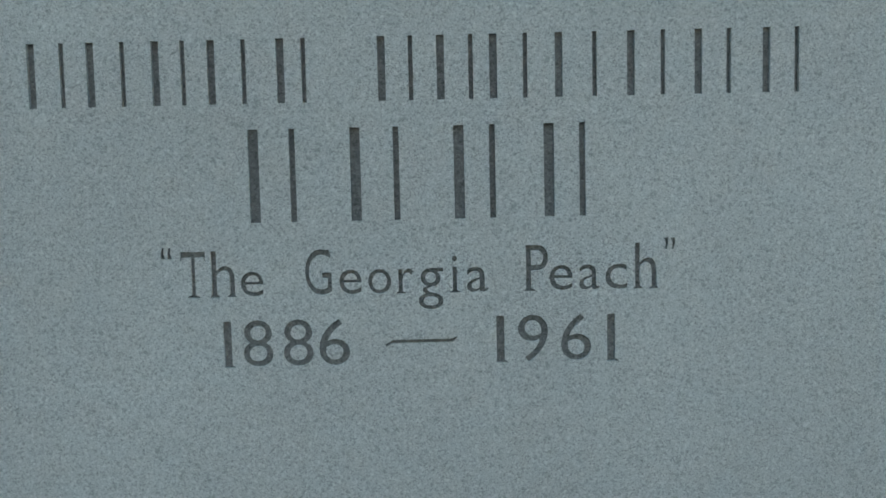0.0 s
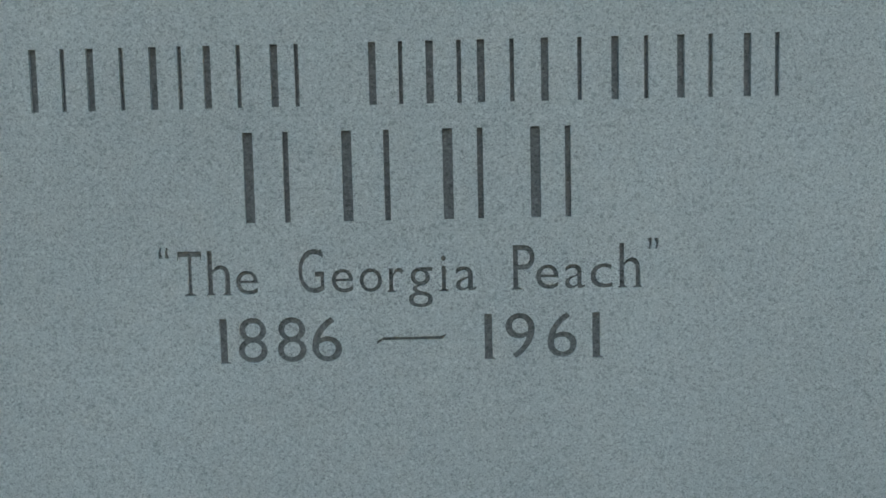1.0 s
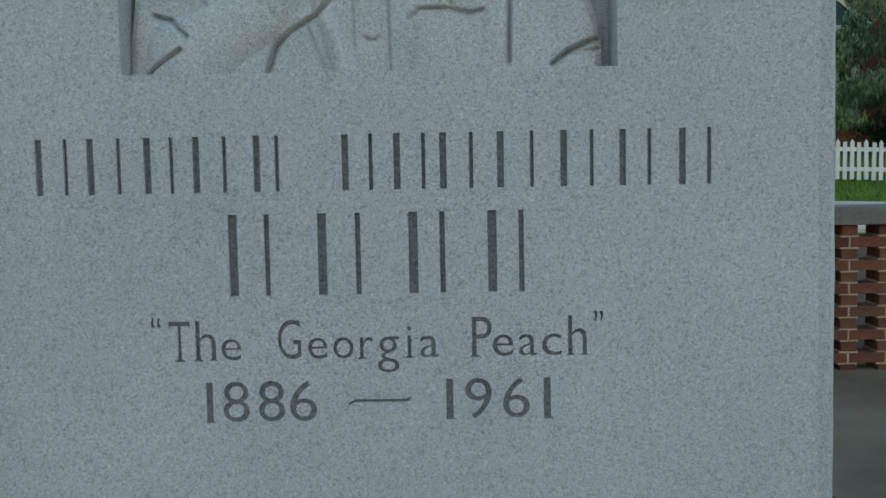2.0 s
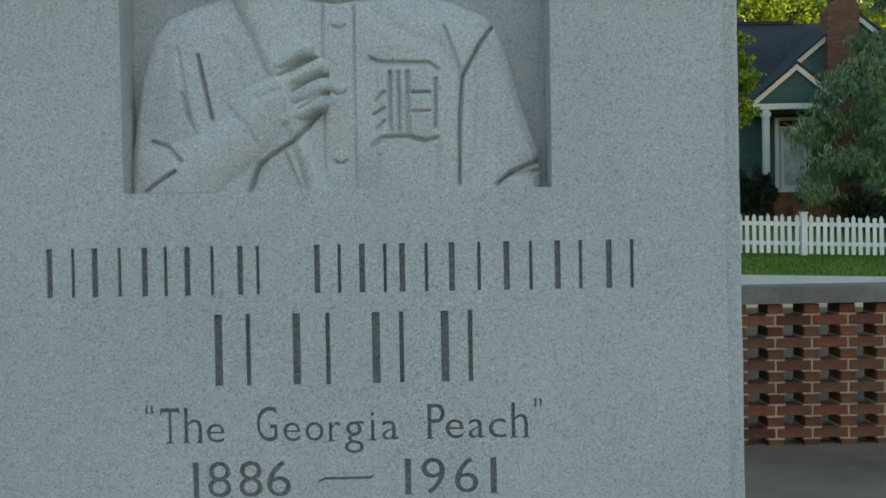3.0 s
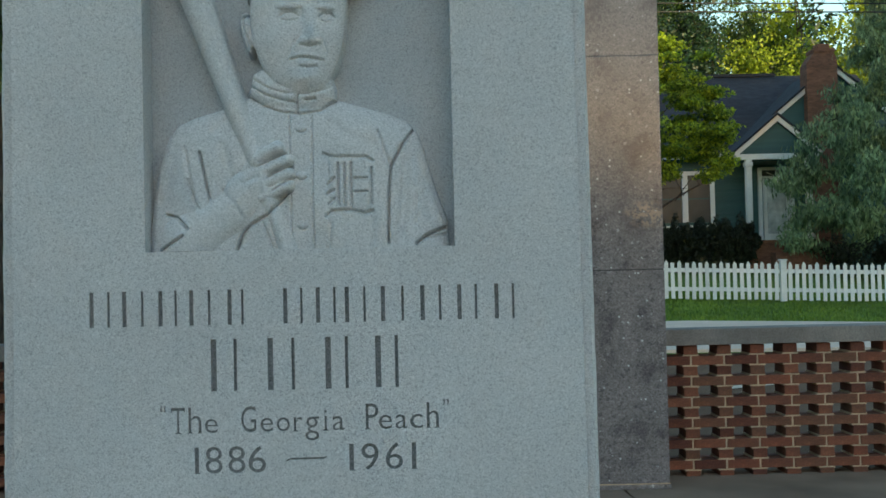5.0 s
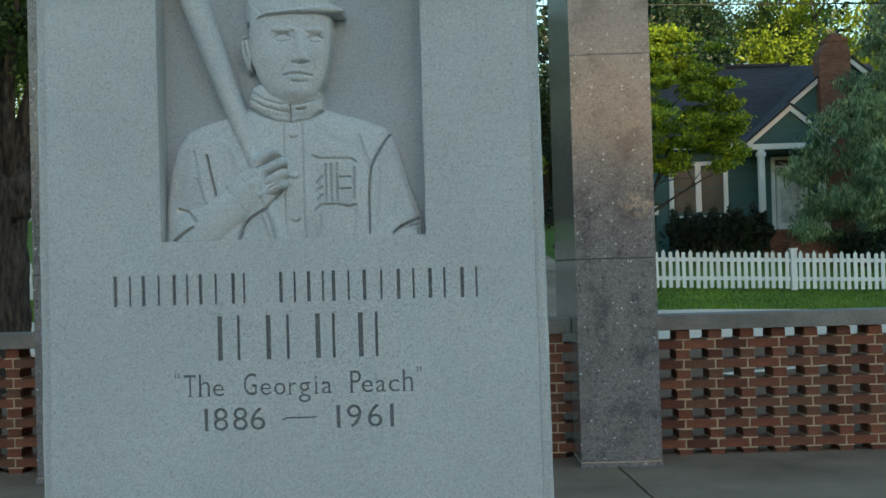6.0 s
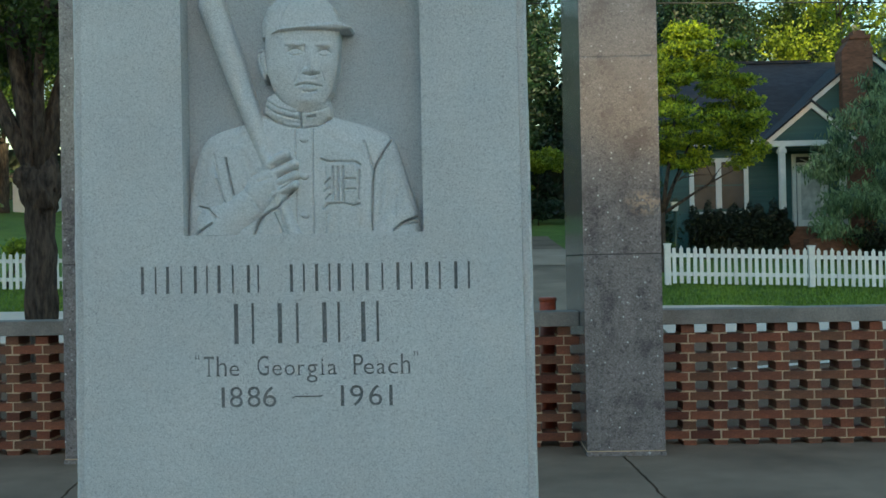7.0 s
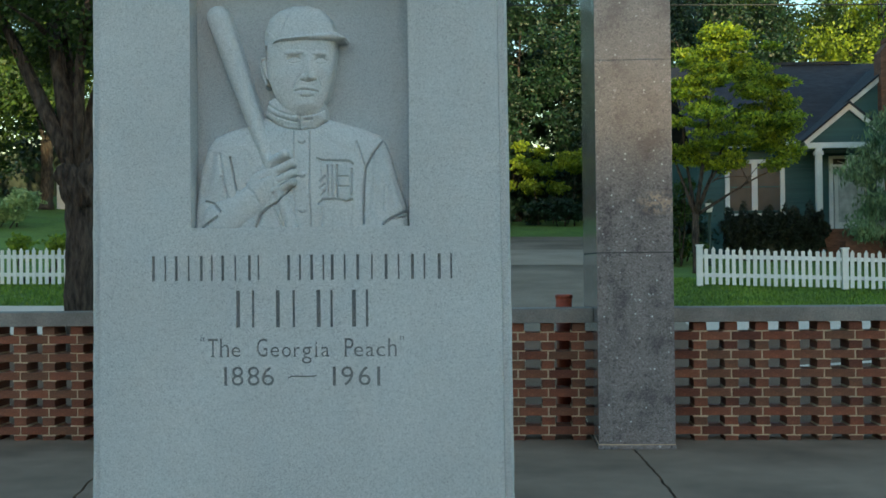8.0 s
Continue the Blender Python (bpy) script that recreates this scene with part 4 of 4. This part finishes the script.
# street tree near the wall, with a burl at its fork
tree(-4.88, 10.5, 0.185, 2.62, [((-1.85, -0.2, 6.0), 0.12), ((-0.68, 0.3, 6.3), 0.15), ((0.75, 0.1, 5.8), 0.15), ((0.5, -0.8, 5.4), 0.09), ((-0.8, 0.9, 6.2), 0.09)],
     cloud(3, 34, (0.0, 0.2, 5.75), (3.2, 2.6, 1.6), 0.75, 0.7) + [(0.3, 0.6, 3.9, 0.5, 0.4, 0.35), (0.65, 0.3, 3.5, 0.35, 0.4, 0.3), (-0.5, 0.9, 4.3, 0.7, 0.5, 0.4), (-1.6, 0.6, 4.4, 0.8, 0.6, 0.5), (0.5, -0.4, 4.3, 0.7, 0.6, 0.5), (-0.3, -0.5, 4.6, 0.8, 0.6, 0.45), (0.9, 0.2, 4.0, 0.5, 0.5, 0.4), (-1.1, -0.3, 4.8, 0.8, 0.6, 0.4), (-2.2, 0, 4.7, 0.8, 0.6, 0.45), (-1.6, 0.3, 4.9, 1.0, 0.7, 0.5), (-2.9, 0.2, 4.6, 0.9, 0.7, 0.5)],
     52000, 0.085, M_LEAF, 11, "street tree with forked rough trunk behind the brick wall", burl=[((0.02, 0, 2.36), (0.225, 0.22, 0.42)), ((-0.13, -0.06, 2.52), (0.15, 0.15, 0.2)), ((0.14, -0.03, 2.5), (0.13, 0.14, 0.3))])
# young maple in front of the house
tree(5.25, 24.0, 0.085, 1.5, [((-0.9, 0, 3.6), 0.05), ((0.9, 0.1, 3.2), 0.055), ((2.0, 0.2, 2.6), 0.045), ((0.3, -0.5, 4.6), 0.06), ((-0.4, 0.6, 4.9), 0.05), ((1.2, 0.6, 4.2), 0.045)],
     cloud(8, 70, (0.6, 0, 4.25), (1.95, 1.4, 1.8), 0.46, 0.36) + [(1.9, 0, 3.4, 0.75, 0.6, 0.3), (2.3, 0.1, 3.0, 0.6, 0.6, 0.26), (2.0, 0, 2.7, 0.5, 0.5, 0.22), (0.6, 0, 5.9, 0.6, 0.6, 0.35), (-0.2, -0.2, 2.9, 0.6, 0.5, 0.3), (0.5, 0, 2.7, 0.6, 0.5, 0.25), (1.6, 0, 4.6, 0.7, 0.6, 0.35), (2.1, 0, 4.2, 0.6, 0.6, 0.3), (1.4, 0.2, 3.9, 0.7, 0.6, 0.3), (1.0, 0, 5.2, 0.7, 0.6, 0.35), (2.2, 0.1, 3.7, 0.6, 0.5, 0.28)],
     43000, 0.10, M_MAPLE, 21, "young maple with yellow-green spring leaves", droop=0.3)
# weeping conifer before the porch
cz = []
rngc = random.Random(5)
for k in range(165):
    h = rngc.uniform(1.2, 8.2)
    rad = float(np.interp(h, [1.2, 2.8, 3.8, 4.6, 5.9, 7.4, 8.4], [3.2, 3.2, 2.95, 2.4, 1.45, 0.7, 0.2])) * rngc.uniform(0.4, 1.0)
    a = rngc.uniform(0, 2 * math.pi)
    cz.append((math.cos(a) * rad, math.sin(a) * rad, h - 0.1 * rad, 0.62, 0.6, 0.42))
tree(12.85, 26.0, 0.16, 4.9, [((0.2, 0, 8.3), 0.07), ((-1.2, -0.4, 6.4), 0.05), ((1.0, 0.3, 6.0), 0.05), ((-2.2, -0.3, 4.2), 0.05), ((2.0, -0.6, 4.0), 0.05), ((-0.6, -1.8, 3.6), 0.05)],
     cz, 62000, 0.19, M_CONIFER, 31, "weeping blue-green conifer in front of the porch", droop=1.1, slim=0.26)
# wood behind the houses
# trees at x -4.8 and -3.6 are unseen, added to darken the pillar's reflection
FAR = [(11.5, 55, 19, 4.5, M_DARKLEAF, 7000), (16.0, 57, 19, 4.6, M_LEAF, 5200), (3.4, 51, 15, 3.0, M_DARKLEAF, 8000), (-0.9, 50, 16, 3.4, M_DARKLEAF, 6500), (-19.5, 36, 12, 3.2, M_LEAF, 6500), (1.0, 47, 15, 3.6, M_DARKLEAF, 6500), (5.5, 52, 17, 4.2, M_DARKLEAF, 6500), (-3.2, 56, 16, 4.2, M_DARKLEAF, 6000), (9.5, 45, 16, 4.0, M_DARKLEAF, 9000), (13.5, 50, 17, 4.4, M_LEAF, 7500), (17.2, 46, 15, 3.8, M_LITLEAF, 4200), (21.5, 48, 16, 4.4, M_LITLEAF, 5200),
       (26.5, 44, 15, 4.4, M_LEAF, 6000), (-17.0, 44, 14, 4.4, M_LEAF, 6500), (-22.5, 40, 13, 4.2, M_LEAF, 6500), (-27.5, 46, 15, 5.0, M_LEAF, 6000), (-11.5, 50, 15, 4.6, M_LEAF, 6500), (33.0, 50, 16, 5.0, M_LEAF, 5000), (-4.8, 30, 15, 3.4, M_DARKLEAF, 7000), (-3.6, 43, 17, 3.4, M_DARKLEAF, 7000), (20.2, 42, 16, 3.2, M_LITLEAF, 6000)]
for i, (x, y, top, r, leaf, n) in enumerate(FAR):
    top -= lie(x, y)
    low = 1.2
    tree(x, y, 0.22, 3.0, [((-r * 0.4, r * 0.3, top * 0.7), 0.07), ((r * 0.4, r * 0.35, top * 0.75), 0.07), ((0.2, 0.6, top * 0.9), 0.10)],
         cloud(100 + i, 26, (0, 0, (top + low) / 2), (r, r * 0.8, (top - low) / 2), r * 0.36, 0.75), int(n * 3.2), 0.19, leaf, 60 + i, "tall tree with dense spring foliage behind the houses", group="trees behind the houses")


rngw = random.Random(77)
woods = [(-80 + k * 2.0 + rngw.uniform(-1, 1), 63 + rngw.uniform(-3, 3), 4.5 + rngw.uniform(0, 13), 3.2, 2.5, 3.6) for k in range(85)] + [(-80 + k * 2.0, 62 + rngw.uniform(-2, 2), 5.0 + (k % 3) * 3.8, 2.4, 2.0, 2.6) for k in range(85)]
wood = thing("woods", 0, 0, 0, "dense green wood closing the view behind the houses", "woods", kind="stuff")
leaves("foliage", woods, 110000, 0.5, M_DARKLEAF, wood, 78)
# solid dark sheet added behind the leaves to close the sky gaps
part("dark_screen", prism(bmesh.new(), [(92, 1), (-82, 1)] + [(-82 + 3 * k, 8.5 + 2.2 * noise.noise(Vector((k * 0.37, 0, 5)))) for k in range(58)], 66, 67), M_HEDGE, wood)


def shrub(x, y, clumps, count, size, leaf, seed, label, name="shrub", category="shrub"):
    ob = thing(name, x, y, lie(x, y) - 0.05, label, category)
    rng = random.Random(seed)
    for k in range(5):
        a = rng.uniform(0, 6.28)
        c = rng.choice(clumps)
        bm = bmesh.new()
        tube(bm, [(c[0] * 0.7, c[1], 0), (c[0] * 0.85 + 0.1 * math.cos(a), c[1] + 0.1 * math.sin(a), c[2] * 0.5), (c[0], c[1], c[2])], [0.03, 0.022, 0.008], 6)
        part("stem", bm, M_BARK, ob)
    leaves("foliage", clumps, count, size, leaf, ob, seed)
    return ob


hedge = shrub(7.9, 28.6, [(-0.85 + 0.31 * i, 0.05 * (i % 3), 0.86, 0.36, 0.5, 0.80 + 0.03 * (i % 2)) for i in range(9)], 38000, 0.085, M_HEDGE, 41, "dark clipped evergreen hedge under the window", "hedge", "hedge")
# plain dark box added as the hedge's shaded inside
part("dark_core", boxed(-0.85, 1.6, -0.08, 0.16, 0.05, 1.15, bevel=0.1), M_HEDGE, hedge)
shrub(12.8, 27.6, [(-1.0, 0, 0.6, 0.7, 0.6, 0.7), (0.1, 0, 0.7, 0.8, 0.6, 0.8), (1.3, 0, 0.6, 0.9, 0.6, 0.7)], 5000, 0.10, M_HEDGE, 42, "dark evergreen shrubs at the porch")
shrub(2.3, 43.7, cloud(43, 20, (0, 0, 2.45), (2.3, 0.9, 1.2), 0.58), 9000, 0.15, M_LITLEAF, 43, "yellow-green bushes at the end of the street")
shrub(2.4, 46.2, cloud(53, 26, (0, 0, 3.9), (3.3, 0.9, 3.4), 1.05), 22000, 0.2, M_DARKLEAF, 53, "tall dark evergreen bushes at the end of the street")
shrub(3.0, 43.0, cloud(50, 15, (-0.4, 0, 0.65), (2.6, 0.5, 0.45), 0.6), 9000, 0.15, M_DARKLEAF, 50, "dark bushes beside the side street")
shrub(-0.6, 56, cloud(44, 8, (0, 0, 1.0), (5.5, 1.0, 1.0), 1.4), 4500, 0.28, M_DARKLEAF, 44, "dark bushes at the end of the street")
shrub(5.5, 27.6, cloud(49, 7, (0, 0, 0.9), (0.7, 0.5, 0.9), 0.55), 4500, 0.11, M_DARKLEAF, 49, "dark green shrub under the maple")
shrub(4.9, 26.2, cloud(51, 9, (0, 0, 1.4), (0.7, 0.5, 1.3), 0.55), 5500, 0.12, M_LEAF, 51, "green shrub behind the young maple")
shrub(4.9, 33, cloud(45, 8, (0, 0, 1.0), (1.0, 2.0, 1.0), 0.7), 3500, 0.15, M_HEDGE, 45, "dark bushes beside the house")
shrub(-17.0, 33, cloud(46, 14, (0, 0, 0.85), (1.5, 0.7, 0.6), 0.55), 8000, 0.13, M_PALELEAF, 46, "pale green garden bush beyond the fence")
shrub(-10.3, 20.9, cloud(47, 5, (0, 0, 0.95), (0.8, 0.3, 0.25), 0.35), 1100, 0.12, M_LITLEAF, 47, "light green shoots over the picket fence")
tree(-18.2, 40, 0.24, 2.8, [((-1.0, 0, 6), 0.1), ((1.0, 0, 6.5), 0.1)], cloud(48, 16, (0, 0, 6.5), (3.0, 2.2, 2.4), 1.1), 5000, 0.25, M_LEAF, 48, "shade tree on the lawn beyond the fence")

# a pale shed behind the left lawn
shed = thing("garden_shed", -17.3, 40.5, lie(-17.3, 40.5), "pale painted garden shed half hidden by trees", "shed")
part("wall", boxed(-0.7, 0.7, 0, 2.0, 0, 1.45), M_WHITE, shed)
part("roof", prism(bmesh.new(), [(-0.85, 1.45), (0.85, 1.45), (0, 1.95)], -0.15, 2.15), M_CAP, shed)
part("door", boxed(-0.35, 0.35, -0.04, 0.0, 0.02, 1.38), M_WHITE, shed)

# ---- street things ----
lamp = thing("yard_lamp", 5.93, 26.0, lie(5.93, 26.0), "green yard lamp post with white lantern", "lamp post")
part("post", tube(bmesh.new(), [(0, 0, 0), (0, 0, 0.2), (0, 0, 1.42)], [0.07, 0.045, 0.04], 12), M_LAMP, lamp)
part("lantern", prism(bmesh.new(), [(-0.06, 1.42), (0.06, 1.42), (0.10, 1.66), (-0.10, 1.66)], -0.08, 0.08), M_WHITE, lamp)
part("lantern_roof", prism(bmesh.new(), [(-0.13, 1.66), (0.13, 1.66), (0.03, 1.76), (-0.03, 1.76)], -0.1, 0.1), M_LAMP, lamp)

post = thing("red_bollard", 0.995, 5.12, 0.0, "red painted round bollard just behind the brick wall", "bollard")
part("body", tube(bmesh.new(), [(0, 0, 0), (0, 0, 0.02), (0, 0, 0.5), (0, 0, 1.0)], [0.075, 0.062, 0.060, 0.060], 24), M_RED, post)
part("bollard_cap", tube(bmesh.new(), [(0, 0, 1.0), (0, 0, 1.003), (0, 0, 1.024), (0, 0, 1.03)], [0.061, 0.065, 0.065, 0.058], 24), M_RED, post)

for px in (-39.5, 39.5):
    pole = thing("utility_pole", px, 15.1, lie(px, 15.1) - 0.05, "weathered wooden utility pole carrying overhead cables", "utility pole", "utility poles")
    part("pole", tube(bmesh.new(), [(0, 0, 0), (0, 0, 4), (0, 0, 8.5)], [0.17, 0.14, 0.11], 12), M_BARK, pole)
    part("crossarm", boxed(-0.06, 0.06, -0.9, 0.9, 7.4, 7.52), M_BARK, pole)
for z0, sag, y in ((5.72, 0.16, 15.0), (5.91, 0.16, 15.2)):
    c = thing("overhead_cable", 0, y, 0, "black overhead cable across the street", "cable", "overhead cables")
    part("wire", tube(bmesh.new(), [(x, 0, z0 - 0.022 * x - sag * (1 - ((x - 3) / 30) ** 2)) for x in steps(-40, 40, 4)], [0.011] * len(steps(-40, 40, 4)), 6), M_CABLE, c)


# ---- grass ----
def tufts(name, x0, x1, y0, y1, count, seed, label):
    rng = np.random.default_rng(seed)
    x, y = rng.uniform(x0, x1, count), rng.uniform(y0, y1, count)
    a, s = rng.uniform(0, 6.28, count), rng.uniform(0.035, 0.085, count)
    v, f = [], []
    for i in range(count):
        z = lie(x[i], y[i]) - 0.035
        dx, dy = math.cos(a[i]) * 0.02, math.sin(a[i]) * 0.02
        v += [(x[i] - dx, y[i] - dy, z), (x[i] + dx, y[i] + dy, z), (x[i] + dy * 1.5, y[i] - dx * 1.5, z + s[i])]
        f.append((3 * i, 3 * i + 1, 3 * i + 2))
    tagged(raw(name, v, f, M_BLADE), label, "grass", kind="stuff")


tufts("grass", 3.6, 13.0, 17.1, 22.5, 24000, 71, "short green lawn grass in front of the fence")
tufts("grass", -14.0, -3.3, 17.1, 22.5, 20000, 72, "short green lawn grass in front of the fence")

# ---- unseen trees behind the camera: close the view, keep the low sun off ----
belt = []
rngb = random.Random(9)
core = bmesh.new()
tops = []
for k in range(64):
    x = -95 + k * 3.0
    # height humped to shade the house roof, dipped to let sun onto the maple
    hgt = 9.2 + 1.5 * noise.noise(Vector((x * 0.09, 3.1, 0))) + 0.8 * noise.noise(Vector((x * 0.4, 1.1, 0))) + 6.0 * min(1.0, max(0.0, (abs(x - 4) - 26) / 25)) + 3.2 * math.exp(-((x - 23) / 9) ** 2) - 4.5 * math.exp(-((x - 16.3) / 3) ** 2)
    tops.append((x, hgt * 0.85))
    for q in range(3):
        belt.append((x + rngb.uniform(-1, 1), -52 + rngb.uniform(-2, 2), hgt * (0.2 + 0.27 * q), 2.8, 2.2, hgt * 0.24))
# solid sheet added inside the belt to block the low sun
prism(core, [(96, -1), (-96, -1)] + tops, -53.5, -52.5)
screen = thing("tree_belt", 0, 0, 0, "dark belt of trees across the open ground", "trees", kind="stuff")
part("dark_screen", core, M_HEDGE, screen)
leaves("foliage", belt, 42000, 0.75, M_DARKLEAF, screen, 91, slim=0.8)
